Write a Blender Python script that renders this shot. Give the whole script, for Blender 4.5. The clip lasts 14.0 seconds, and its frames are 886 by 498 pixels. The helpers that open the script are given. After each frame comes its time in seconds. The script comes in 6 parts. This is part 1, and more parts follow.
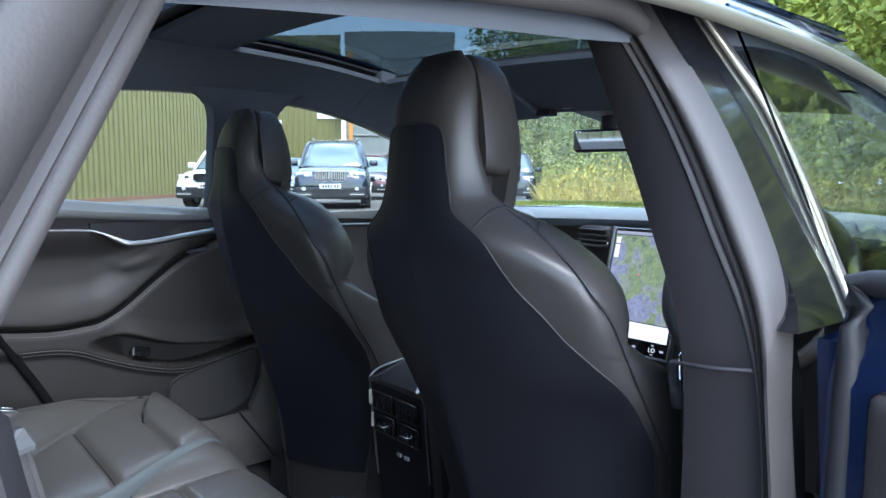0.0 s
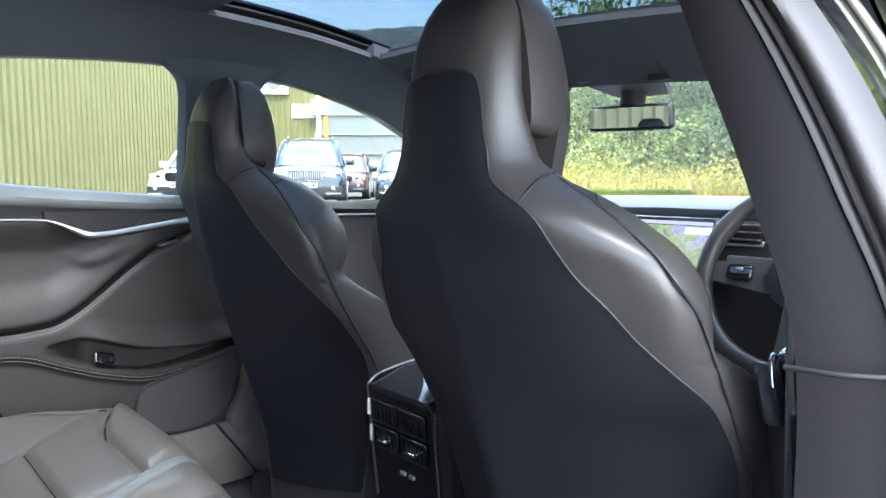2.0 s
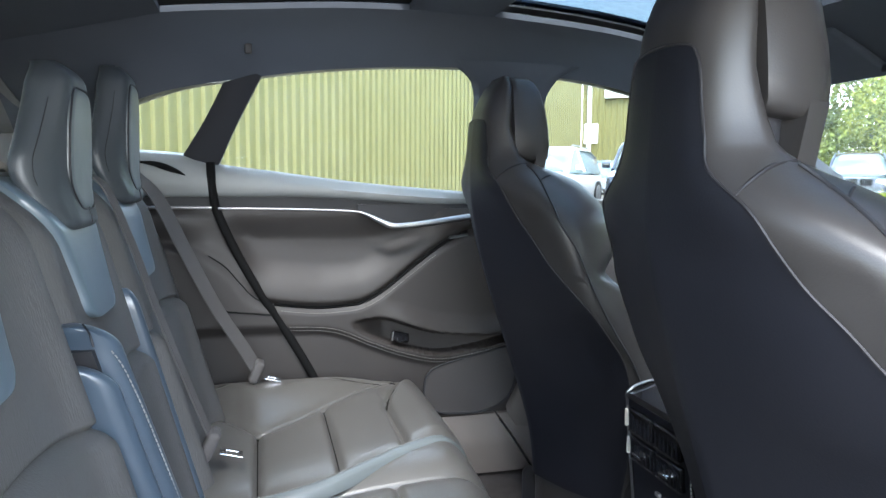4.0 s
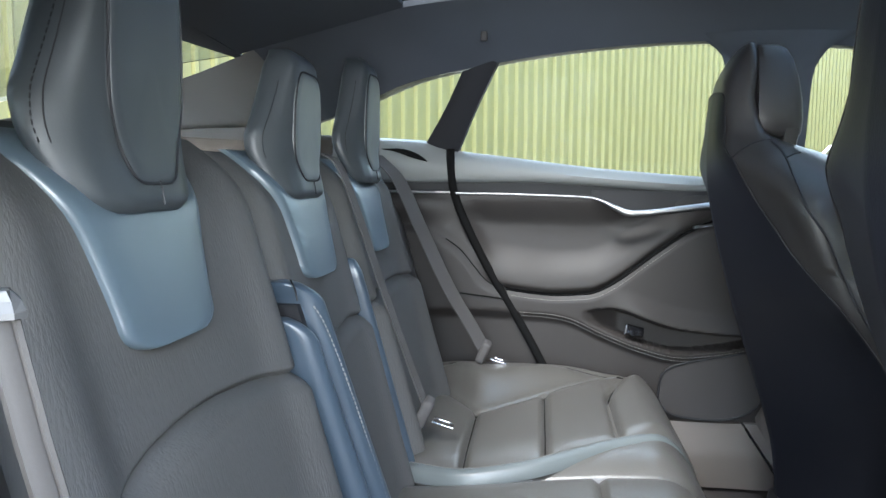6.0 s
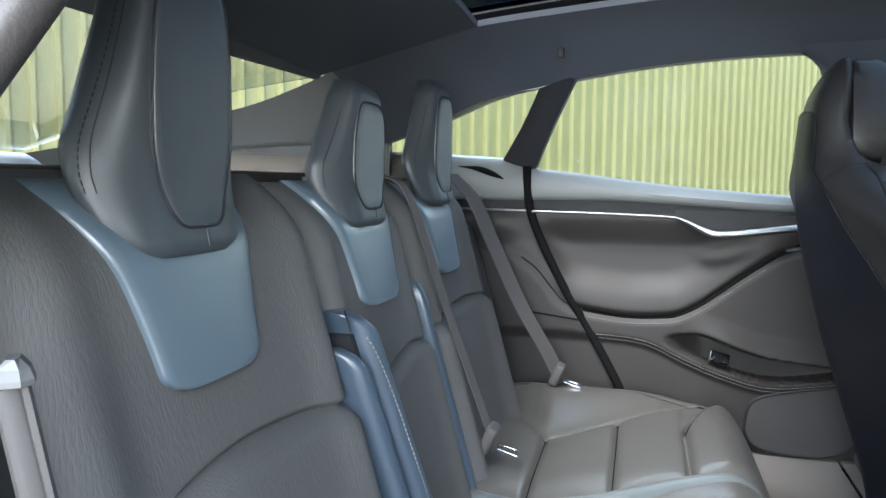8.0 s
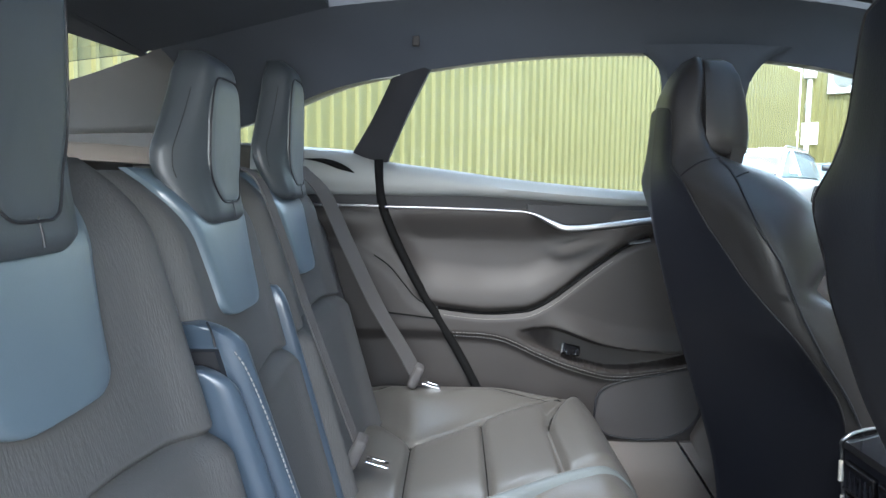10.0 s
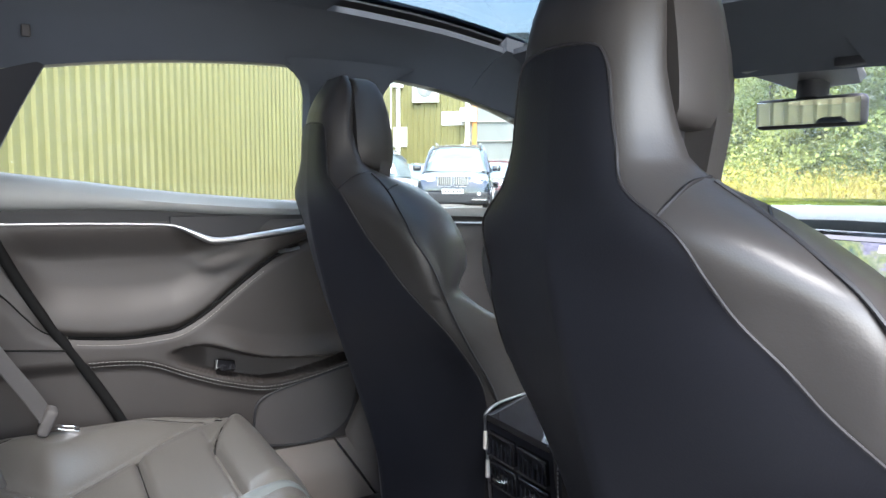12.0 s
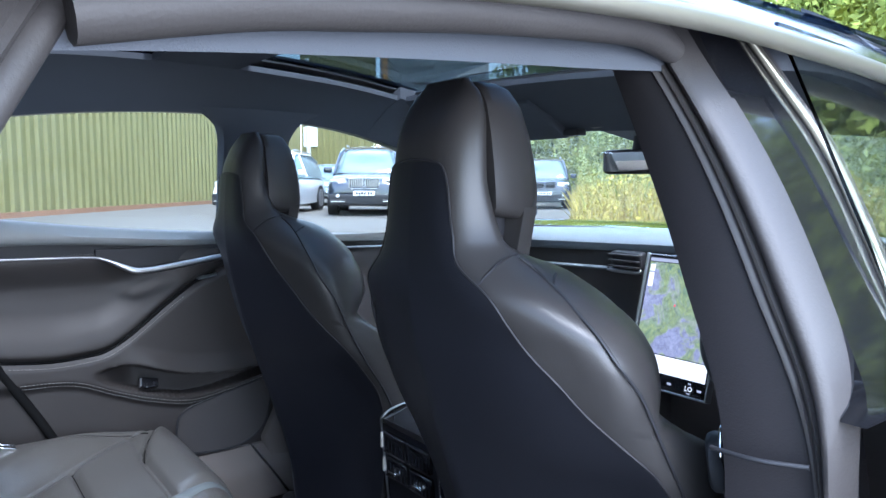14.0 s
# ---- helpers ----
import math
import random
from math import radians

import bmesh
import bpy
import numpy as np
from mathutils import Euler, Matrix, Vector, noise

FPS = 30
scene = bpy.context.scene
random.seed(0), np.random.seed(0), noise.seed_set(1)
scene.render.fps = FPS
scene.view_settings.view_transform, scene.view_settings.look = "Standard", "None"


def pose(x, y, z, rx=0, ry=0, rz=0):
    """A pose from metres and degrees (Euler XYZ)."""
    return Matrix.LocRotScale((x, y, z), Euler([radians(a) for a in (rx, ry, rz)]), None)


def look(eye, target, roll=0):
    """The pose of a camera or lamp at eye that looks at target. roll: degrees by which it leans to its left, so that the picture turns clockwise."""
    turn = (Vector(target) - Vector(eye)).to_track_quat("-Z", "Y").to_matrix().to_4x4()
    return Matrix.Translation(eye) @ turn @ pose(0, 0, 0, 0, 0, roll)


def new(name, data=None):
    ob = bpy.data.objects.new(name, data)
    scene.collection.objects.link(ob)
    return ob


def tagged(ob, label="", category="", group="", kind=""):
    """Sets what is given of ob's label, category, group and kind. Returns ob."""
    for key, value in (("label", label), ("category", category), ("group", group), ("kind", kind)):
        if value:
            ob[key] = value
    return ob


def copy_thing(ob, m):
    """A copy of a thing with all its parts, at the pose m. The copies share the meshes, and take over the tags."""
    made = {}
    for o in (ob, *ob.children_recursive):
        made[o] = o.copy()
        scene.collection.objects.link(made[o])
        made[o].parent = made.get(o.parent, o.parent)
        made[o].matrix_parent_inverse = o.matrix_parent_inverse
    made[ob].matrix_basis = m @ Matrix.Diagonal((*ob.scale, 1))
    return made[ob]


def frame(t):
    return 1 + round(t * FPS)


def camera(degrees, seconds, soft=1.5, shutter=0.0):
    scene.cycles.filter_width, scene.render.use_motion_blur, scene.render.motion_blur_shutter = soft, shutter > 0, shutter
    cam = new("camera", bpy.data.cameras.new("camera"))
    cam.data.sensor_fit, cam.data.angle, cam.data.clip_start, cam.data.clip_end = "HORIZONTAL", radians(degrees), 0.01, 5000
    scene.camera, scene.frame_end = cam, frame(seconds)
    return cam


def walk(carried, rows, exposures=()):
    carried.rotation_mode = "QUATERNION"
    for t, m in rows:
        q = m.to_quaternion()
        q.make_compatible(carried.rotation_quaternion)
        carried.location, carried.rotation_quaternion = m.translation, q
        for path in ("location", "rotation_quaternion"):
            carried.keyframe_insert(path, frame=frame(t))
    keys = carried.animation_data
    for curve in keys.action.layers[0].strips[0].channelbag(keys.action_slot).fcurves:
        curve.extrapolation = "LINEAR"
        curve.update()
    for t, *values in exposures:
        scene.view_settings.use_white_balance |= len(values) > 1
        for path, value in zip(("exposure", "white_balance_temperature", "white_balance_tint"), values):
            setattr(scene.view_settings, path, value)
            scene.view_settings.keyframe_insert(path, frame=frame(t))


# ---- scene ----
cam = camera(64.1, 14.0)
METRES, EYE, TILT, LEAN, TURN = 1.05, 1.0, 0.0, 0.0, -39.5
SIDE = -1.09  # the first eye's distance from the car's middle line
ROWS = [
    (0.0, 0.0, 0.0, 0.0, 0.01, -5.78, -0.1),
    (0.5, -0.0175, 0.0924, -0.0565, -0.43, -5.76, -0.18),
    (1.0, -0.0225, 0.129, -0.0627, -1.79, -5.75, -0.15),
    (1.5, -0.0432, 0.1467, -0.0405, -2.48, -5.74, -0.05),
    (2.0, -0.0569, 0.1707, -0.0379, -1.98, -5.75, 0.02),
    (2.5, -0.029, 0.1875, -0.0436, 2.15, -5.68, 0.02),
    (3.0, 0.0058, 0.1969, -0.0432, 9.65, -5.58, -0.02),
    (3.5, 0.038, 0.2056, -0.0444, 17.81, -5.52, -0.2),
    (6.0, 0.1298, 0.2965, -0.0833, 47.28, -5.62, -0.25),
    (6.5, 0.1408, 0.3219, -0.0747, 52.17, -5.47, -0.21),
    (7.0, 0.155, 0.3407, -0.0501, 55.58, -5.43, -0.33),
    (9.5, 0.0931, 0.3479, -0.0508, 48.34, -5.43, -0.69),
    (10.0, 0.0411, 0.3429, -0.0603, 40.51, -5.41, -0.68),
    (10.5, 0.0053, 0.3414, -0.0588, 32.89, -5.41, -0.62),
    (11.0, -0.0086, 0.3436, -0.0557, 24.62, -5.24, -0.45),
    (11.5, -0.0231, 0.3356, -0.0511, 16.57, -5.21, -0.33),
    (12.0, -0.0273, 0.3151, -0.039, 9.88, -5.26, -0.19),
    (12.5, -0.0361, 0.2739, -0.0231, 5.88, -5.24, -0.09),
    (13.0, -0.0419, 0.2054, -0.0004, 3.91, -5.18, -0.02),
    (13.5, -0.0158, 0.142, 0.0241, 3.02, -5.3, -0.02),
    (14.0, 0.0327, 0.1062, 0.0419, 2.83, -5.38, 0.01),
]
walk(cam, [(t, pose(0, SIDE, EYE, TILT, LEAN, TURN) @ pose(METRES * x, METRES * y, METRES * z, 90 + pitch, roll, yaw)) for t, x, y, z, yaw, pitch, roll in ROWS],
     exposures=[(0.0, 1.2, 5350, 11), (0.7, 2.0, 5700, 11), (1.5, 2.05, 5750, 11), (6.5, 2.05, 5800, 8), (10.0, 2.1, 5800, 9), (11.3, 2.15, 6050, 12), (12.4, 2.1, 6100, 13), (13.1, 2.0, 5650, 13), (14.0, 1.55, 5150, 13)])

# ---- world, sun ----
SUN_AZ, SUN_EL = -106.0, 58.0   # degrees: azimuth from +x towards +y, height
world = bpy.data.worlds.new("sky")
scene.world = world
world.use_nodes = True
wn = world.node_tree.nodes
sky = wn.new("ShaderNodeTexSky")
sky.sky_type, sky.sun_disc = "NISHITA", False
sky.sun_elevation, sky.sun_rotation = radians(SUN_EL), radians(90 - SUN_AZ)
sky.dust_density, sky.air_density = 1.0, 1.6
wn["Background"].inputs[1].default_value = 0.30
wl = world.node_tree.links
wco, cloud, veil, blend = wn.new("ShaderNodeTexCoord"), wn.new("ShaderNodeTexNoise"), wn.new("ShaderNodeValToRGB"), wn.new("ShaderNodeMix")
cloud.inputs["Scale"].default_value, cloud.inputs["Detail"].default_value = 2.2, 6
veil.color_ramp.elements[0].position, veil.color_ramp.elements[0].color = 0.46, (0.03, 0.03, 0.03, 1)
veil.color_ramp.elements[1].position, veil.color_ramp.elements[1].color = 0.66, (0.80, 0.80, 0.80, 1)
blend.data_type = "RGBA"
sep, lift, tone = wn.new("ShaderNodeSeparateXYZ"), wn.new("ShaderNodeMapRange"), wn.new("ShaderNodeVectorMath")
lift.inputs[1].default_value, lift.inputs[2].default_value, lift.inputs[3].default_value, lift.inputs[4].default_value = 0.0, 1.0, 0.42, 2.0
tone.operation, tone.inputs[0].default_value = "SCALE", (7.0, 7.3, 7.6)
for a, b in ((wco.outputs["Generated"], sep.inputs[0]), (sep.outputs[2], lift.inputs[0]), (lift.outputs[0], tone.inputs["Scale"]), (tone.outputs[0], blend.inputs["B"])):
    wl.new(a, b)
for a, b in ((wco.outputs["Generated"], cloud.inputs["Vector"]), (cloud.outputs[0], veil.inputs[0]), (veil.outputs[0], blend.inputs[0]), (sky.outputs[0], blend.inputs["A"]), (blend.outputs["Result"], wn["Background"].inputs[0])):
    wl.new(a, b)
sun = new("sun", bpy.data.lights.new("sun", "SUN"))
sun.data.energy, sun.data.angle, sun.data.color = 2.0, radians(18), (1.0, 0.94, 0.85)
sun.matrix_world = look((0, 0, 30), (-30 * math.cos(radians(SUN_AZ)) / math.tan(radians(SUN_EL)),
                                     -30 * math.sin(radians(SUN_AZ)) / math.tan(radians(SUN_EL)), 0))

# the sky's light through the open doorway
doorway = new("doorway_light", bpy.data.lights.new("doorway_light", "AREA"))
doorway.data.shape, doorway.data.size, doorway.data.size_y = "RECTANGLE", 0.80, 0.60
doorway.data.energy, doorway.data.color = 9.0, (1.0, 0.97, 0.93)
doorway.matrix_world = look((0.38, -1.30, 0.92), (0.05, -0.30, 0.72))


# ---- materials ----
def material(name, colour, rough=0.5, metal=0.0, vary=0.15, scale=8.0, bump=0.0, grain=200.0, coat=0.0, spec=0.5, stretch=(1, 1, 1)):
    """A surface with slow colour variation, fine grain and relief."""
    m = bpy.data.materials.new(name)
    m.use_nodes = True
    nt, b = m.node_tree, m.node_tree.nodes["Principled BSDF"]
    b.inputs["Metallic"].default_value = metal
    b.inputs["Coat Weight"].default_value = coat
    b.inputs["Coat Roughness"].default_value = 0.05
    b.inputs["Specular IOR Level"].default_value = spec
    co = nt.nodes.new("ShaderNodeTexCoord")
    mp = nt.nodes.new("ShaderNodeMapping")
    mp.inputs["Scale"].default_value = stretch
    nt.links.new(co.outputs["Object"], mp.inputs[0])
    slow, fine = nt.nodes.new("ShaderNodeTexNoise"), nt.nodes.new("ShaderNodeTexNoise")
    for node, s, d in ((slow, scale, 4), (fine, grain, 3)):
        node.inputs["Scale"].default_value, node.inputs["Detail"].default_value = s, d
        nt.links.new(mp.outputs[0], node.inputs["Vector"])
    mix = nt.nodes.new("ShaderNodeMix")
    mix.data_type = "RGBA"
    lo, hi = [c * (1 - vary) for c in colour], [min(1, c * (1 + vary)) for c in colour]
    mix.inputs["A"].default_value, mix.inputs["B"].default_value = (*lo, 1), (*hi, 1)
    nt.links.new(slow.outputs[0], mix.inputs[0])
    nt.links.new(mix.outputs["Result"], b.inputs["Base Color"])
    rr = nt.nodes.new("ShaderNodeMapRange")
    rr.inputs[3].default_value, rr.inputs[4].default_value = max(0.02, rough * 0.85), min(1, rough * 1.15)
    nt.links.new(slow.outputs[0], rr.inputs[0])
    nt.links.new(rr.outputs[0], b.inputs["Roughness"])
    if bump:
        bp = nt.nodes.new("ShaderNodeBump")
        bp.inputs["Strength"].default_value, bp.inputs["Distance"].default_value = bump, 0.004
        nt.links.new(fine.outputs[0], bp.inputs["Height"])
        nt.links.new(bp.outputs[0], b.inputs["Normal"])
    return m


def glass_material(name, tint, ior=1.45):
    m = bpy.data.materials.new(name)
    m.use_nodes = True
    nt = m.node_tree
    nt.nodes.remove(nt.nodes["Principled BSDF"])
    g = nt.nodes.new("ShaderNodeBsdfGlass")
    g.inputs["Color"].default_value, g.inputs["Roughness"].default_value, g.inputs["IOR"].default_value = (*tint, 1), 0.0, ior
    nt.links.new(g.outputs[0], nt.nodes["Material Output"].inputs[0])
    return m


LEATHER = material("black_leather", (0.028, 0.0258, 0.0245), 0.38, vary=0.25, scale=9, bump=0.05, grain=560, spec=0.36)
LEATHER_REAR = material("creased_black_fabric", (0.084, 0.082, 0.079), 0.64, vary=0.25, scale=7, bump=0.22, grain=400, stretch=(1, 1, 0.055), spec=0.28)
# cushion colour raised to beige in place of sunlight falling on it
LEATHER_SEAT = material("sunlit_cushion_leather", (0.076, 0.072, 0.065), 0.33, vary=0.15, scale=9, bump=0.10, grain=300)
LEATHER_SLEEK = material("sleek_black_leather", (0.040, 0.046, 0.050), 0.44, vary=0.15, scale=10, bump=0.03, grain=600, spec=0.5)
# headrest leather made paler, a lit sheen held in the colour
SHEEN_PAD = material("lit_sheen_pad_leather", (0.082, 0.093, 0.095), 0.42, vary=0.12, scale=10, bump=0.03, grain=600, spec=0.5)
# dark leather; the sky's blue reflection on the rolls is mixed into its colour
ROLL = material("sky_sheen_roll_leather", (0.046, 0.064, 0.086), 0.34, vary=0.12, scale=10, bump=0.03, grain=500, spec=0.7)
# strip leather: the sheen of skylight is painted in as a pale colour
SHEEN_STRIP = material("painted_sheen_leather", (0.100, 0.112, 0.112), 0.40, vary=0.10, scale=10, bump=0.04, grain=500)
# shield panels: base colour lifted and blued for the sky they reflect
BIB = material("sky_sheen_bib_leather", (0.084, 0.112, 0.133), 0.36, vary=0.10, scale=10, bump=0.03, grain=620, spec=0.9)
BRUSHED = material("dull_aluminium", (0.30, 0.28, 0.22), 0.35, metal=0.8, vary=0.1)
SHELL = material("seat_back_shell", (0.0075, 0.0078, 0.0105), 0.46, vary=0.2, scale=6, bump=0.08, grain=500, spec=0.26)
PLATE_EDGE = material("pale_edge", (0.55, 0.53, 0.48), 0.4)
THREAD = material("grey_thread", (0.16, 0.15, 0.14), 0.8)
PIPING = material("seat_piping", (0.016, 0.015, 0.016), 0.55, spec=0.25)
STITCH = material("pale_thread", (0.26, 0.25, 0.24), 0.8)
TRIM = material("dark_trim", (0.027, 0.024, 0.023), 0.47, vary=0.15, scale=7, bump=0.10, grain=450)
DOOR_TRIM = material("dark_door_leather", (0.029, 0.0255, 0.0235), 0.52, vary=0.18, scale=7, bump=0.08, grain=450, spec=0.34)
BELTPAD = material("grey_soft_trim", (0.19, 0.195, 0.19), 0.48, vary=0.12, scale=6, bump=0.10, grain=500)
HATCH_TRIM = material("grey_hatch_trim", (0.11, 0.108, 0.105), 0.6, vary=0.15, scale=5, bump=0.1, grain=500)
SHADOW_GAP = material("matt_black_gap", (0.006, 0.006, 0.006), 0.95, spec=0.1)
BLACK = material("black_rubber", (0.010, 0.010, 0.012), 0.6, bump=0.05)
GLOSS = material("gloss_black", (0.008, 0.008, 0.009), 0.08, coat=0.6)
PILLAR = material("dark_pillar_trim", (0.015, 0.0135, 0.0145), 0.65, vary=0.15, scale=7, bump=0.10, grain=500, spec=0.25)
HEADLINER = material("dark_suede_headliner", (0.070, 0.076, 0.088), 0.95, vary=0.15, scale=5, bump=0.25, grain=600, spec=0.2)
CARPET = material("black_carpet", (0.062, 0.056, 0.053), 0.98, vary=0.3, scale=30, bump=0.6, grain=700, spec=0.1)
SATIN = material("satin_metal", (0.38, 0.38, 0.38), 0.36, metal=1.0, vary=0.05)
CHROME = material("chrome", (0.75, 0.76, 0.77), 0.08, metal=1.0, vary=0.03)
WEB = material("belt_webbing", (0.075, 0.070, 0.068), 0.75, vary=0.1, scale=20, bump=0.3, grain=900)
SEAL = material("grey_door_seal", (0.036, 0.032, 0.030), 0.6, vary=0.12, scale=12, bump=0.12, grain=300)
SILL = material("warm_grey_sill_plate", (0.120, 0.104, 0.090), 0.42, vary=0.1, bump=0.05, grain=400)
PAINT = material("dark_blue_paint", (0.005, 0.010, 0.032), 0.14, coat=0.3, vary=0.05, spec=0.4)
DASH = material("grey_dashboard", (0.105, 0.122, 0.135), 0.5, vary=0.08, scale=6, bump=0.15, grain=500)
CABIN_GLASS = glass_material("clear_window_glass", (0.93, 0.95, 0.93))
ROOF_GLASS = glass_material("tinted_roof_glass", (0.37, 0.42, 0.45), 1.5)
REAR_ROOF_GLASS = glass_material("deep_tinted_roof_glass", (0.14, 0.16, 0.19), 1.5)
CAR_GLASS = material("parked_car_glass", (0.14, 0.18, 0.19), 0.10, metal=0.1, coat=0.3, vary=0.15)


# ---- mesh tools ----
def crom(points, n):
    """n places evenly spread along a smooth curve through the points."""
    p = np.array(points, float)
    q = np.vstack([2 * p[0] - p[1], p, 2 * p[-1] - p[-2]])
    out = []
    for i in range(1, len(q) - 2):
        for u in np.linspace(0, 1, 16, endpoint=False):
            a, b, c, d = q[i - 1], q[i], q[i + 1], q[i + 2]
            out.append(0.5 * (2 * b + (c - a) * u + (2 * a - 5 * b + 4 * c - d) * u * u + (3 * b - a - 3 * c + d) * u ** 3))
    out = np.array(out + [p[-1]])
    s = np.concatenate([[0], np.cumsum(np.linalg.norm(np.diff(out, axis=0), axis=1))])
    t = np.linspace(0, s[-1], n)
    return np.stack([np.interp(t, s, out[:, k]) for k in range(p.shape[1])], 1)


def fn(points):
    """A smooth function through (x, y) pairs."""
    c = crom(points, 200)
    return lambda x: float(np.interp(x, c[:, 0], c[:, 1]))


def sstep(a, b, v):
    """A smooth step from 0 at a to 1 at b."""
    u = min(1, max(0, (v - a) / (b - a)))
    return u * u * (3 - 2 * u)


def part(name, mesh, mat, parent=None, label="", smooth=True):
    if not isinstance(mesh, bpy.types.Mesh):
        bm, mesh = mesh, bpy.data.meshes.new(name)
        bm.to_mesh(mesh)
        bm.free()
    if not mesh.materials:
        mesh.materials.append(mat)
    if smooth:
        mesh.polygons.foreach_set("use_smooth", [True] * len(mesh.polygons))
        mesh.set_sharp_from_angle(angle=radians(58))
    ob = new(name, mesh)
    if parent:
        ob.parent = parent
    if label:
        ob["label"] = label
    return ob


def thing(name, label, category, group="", at=(0, 0, 0), kind=""):
    ob = tagged(new(name), label, category, group, kind)
    ob.location = at
    return ob


def shape(verts, faces):
    me = bpy.data.meshes.new("shape")
    me.from_pydata([tuple(map(float, v)) for v in verts], [], faces)
    bm = bmesh.new()
    bm.from_mesh(me)
    bpy.data.meshes.remove(me)
    bmesh.ops.recalc_face_normals(bm, faces=bm.faces)
    return bm


def loft(sections, closed=True, caps=True):
    """A skin over equal-length sections; closed: each section is a ring."""
    n, k = len(sections), len(sections[0])
    verts = [v for s in sections for v in s]
    faces = []
    for i in range(n - 1):
        for j in range(k if closed else k - 1):
            a, b = i * k + j, i * k + (j + 1) % k
            faces.append((a, b, b + k, a + k))
    if closed and caps:
        faces += [tuple(range(k)), tuple(range((n - 1) * k, n * k))]
    return shape(verts, faces)


def tube(points, r, n=40, k=8, flat=1.0, closed=False):
    """A round or flattened cord along a smooth curve."""
    c = crom(points, n)
    rings = []
    for i in range(n):
        d = Vector(c[min(i + 1, n - 1)] - c[max(i - 1, 0)]).normalized()
        side = d.cross(Vector((0, 0, 1)))
        side = side.normalized() if side.length > 1e-3 else Vector((0, 1, 0))
        up = side.cross(d)
        rr = r(i / (n - 1)) if callable(r) else r
        rings.append([Vector(c[i]) + side * rr * math.cos(a) + up * rr * flat * math.sin(a) for a in np.linspace(0, 2 * math.pi, k, endpoint=False)])
    return loft(rings)


def stitches(points, pitch=0.0065, r=0.0009):
    """A row of short raised threads along a smooth curve."""
    c = crom(points, 200)
    total = float(np.sum(np.linalg.norm(np.diff(c, axis=0), axis=1)))
    c = crom(points, max(4, int(total / pitch)))
    verts, faces = [], []
    for a, b in zip(c, c[1:]):
        p, q = Vector(a), Vector(a).lerp(Vector(b), 0.62)
        d = (q - p).normalized()
        u = d.orthogonal().normalized() * r
        v = d.cross(u)
        k = len(verts)
        verts += [p + u, p + v, p - u, p - v, q + u, q + v, q - u, q - v]
        faces += [(k, k + 1, k + 5, k + 4), (k + 1, k + 2, k + 6, k + 5), (k + 2, k + 3, k + 7, k + 6), (k + 3, k, k + 4, k + 7), (k, k + 1, k + 2, k + 3), (k + 4, k + 5, k + 6, k + 7)]
    return shape(verts, faces)


def ribbon(a, b, thick, n=48, m=6, bulge=0.0, away=(0, 0, 1)):
    """A solid sheet between two smooth curves, with thickness; bulge: how far its middle swells towards away."""
    ca, cb, w = crom(a, n), crom(b, n), Vector(away)
    top, low = [], []
    for i in range(n):
        ra, rb = Vector(ca[i]), Vector(cb[i])
        for j in range(m + 1):
            u = j / m
            top.append(ra.lerp(rb, u) + w * bulge * 4 * u * (1 - u))
    cols = m + 1
    quads = [f for i in range(n - 1) for j in range(m) for f in ((i * cols + j, i * cols + j + 1, (i + 1) * cols + j + 1), (i * cols + j, (i + 1) * cols + j + 1, (i + 1) * cols + j))]
    off = len(top)
    verts = top + [v + w * thick for v in top]
    faces = quads + [tuple(off + q for q in reversed(f)) for f in quads]
    edge = [i * cols for i in range(n)], [i * cols + m for i in range(n)], list(range(cols)), [(n - 1) * cols + j for j in range(cols)]
    for line in edge:
        faces += [(p, q, q + off, p + off) for p, q in zip(line, line[1:])]
    return shape(verts, faces)


def field(xs, zs, y, thick=0.02):
    """A solid panel facing -y: y(x, z) its surface over a grid; zs(x) gives low and high z."""
    verts, back = [], []
    m = len(zs(xs[0]))
    for x in xs:
        for z in zs(x):
            verts.append((x, y(x, z), z))
    off = len(verts)
    verts += [(x, yy + thick, z) for x, yy, z in verts]
    q = [(i * m + j, i * m + j + 1, (i + 1) * m + j + 1, (i + 1) * m + j) for i in range(len(xs) - 1) for j in range(m - 1)]
    faces = q + [tuple(off + v for v in reversed(f)) for f in q]
    for line in ([i * m for i in range(len(xs))], [i * m + m - 1 for i in range(len(xs))], list(range(m)), [(len(xs) - 1) * m + j for j in range(m)]):
        faces += [(a, b, b + off, a + off) for a, b in zip(line, line[1:])]
    return shape(verts, faces)


def block(size, at=(0, 0, 0), bevel=0.01, turn=(0, 0, 0), segments=3):
    bm = bmesh.new()
    bmesh.ops.create_cube(bm, size=1, matrix=pose(*at, *turn) @ Matrix.Diagonal((*size, 1)))
    if bevel:
        bmesh.ops.bevel(bm, geom=bm.edges[:], offset=bevel, segments=segments, profile=0.6, affect="EDGES")
    return bm


def disc(r, depth, at=(0, 0, 0), turn=(0, 0, 0), k=24, r2=None):
    bm = bmesh.new()
    bmesh.ops.create_cone(bm, cap_ends=True, segments=k, radius1=r, radius2=r if r2 is None else r2, depth=depth, matrix=pose(*at, *turn))
    return bm


def joined(*parts):
    bm = bmesh.new()
    for b in parts:
        me = bpy.data.meshes.new("j")
        b.to_mesh(me)
        b.free()
        bm.from_mesh(me)
        bpy.data.meshes.remove(me)
    return bm


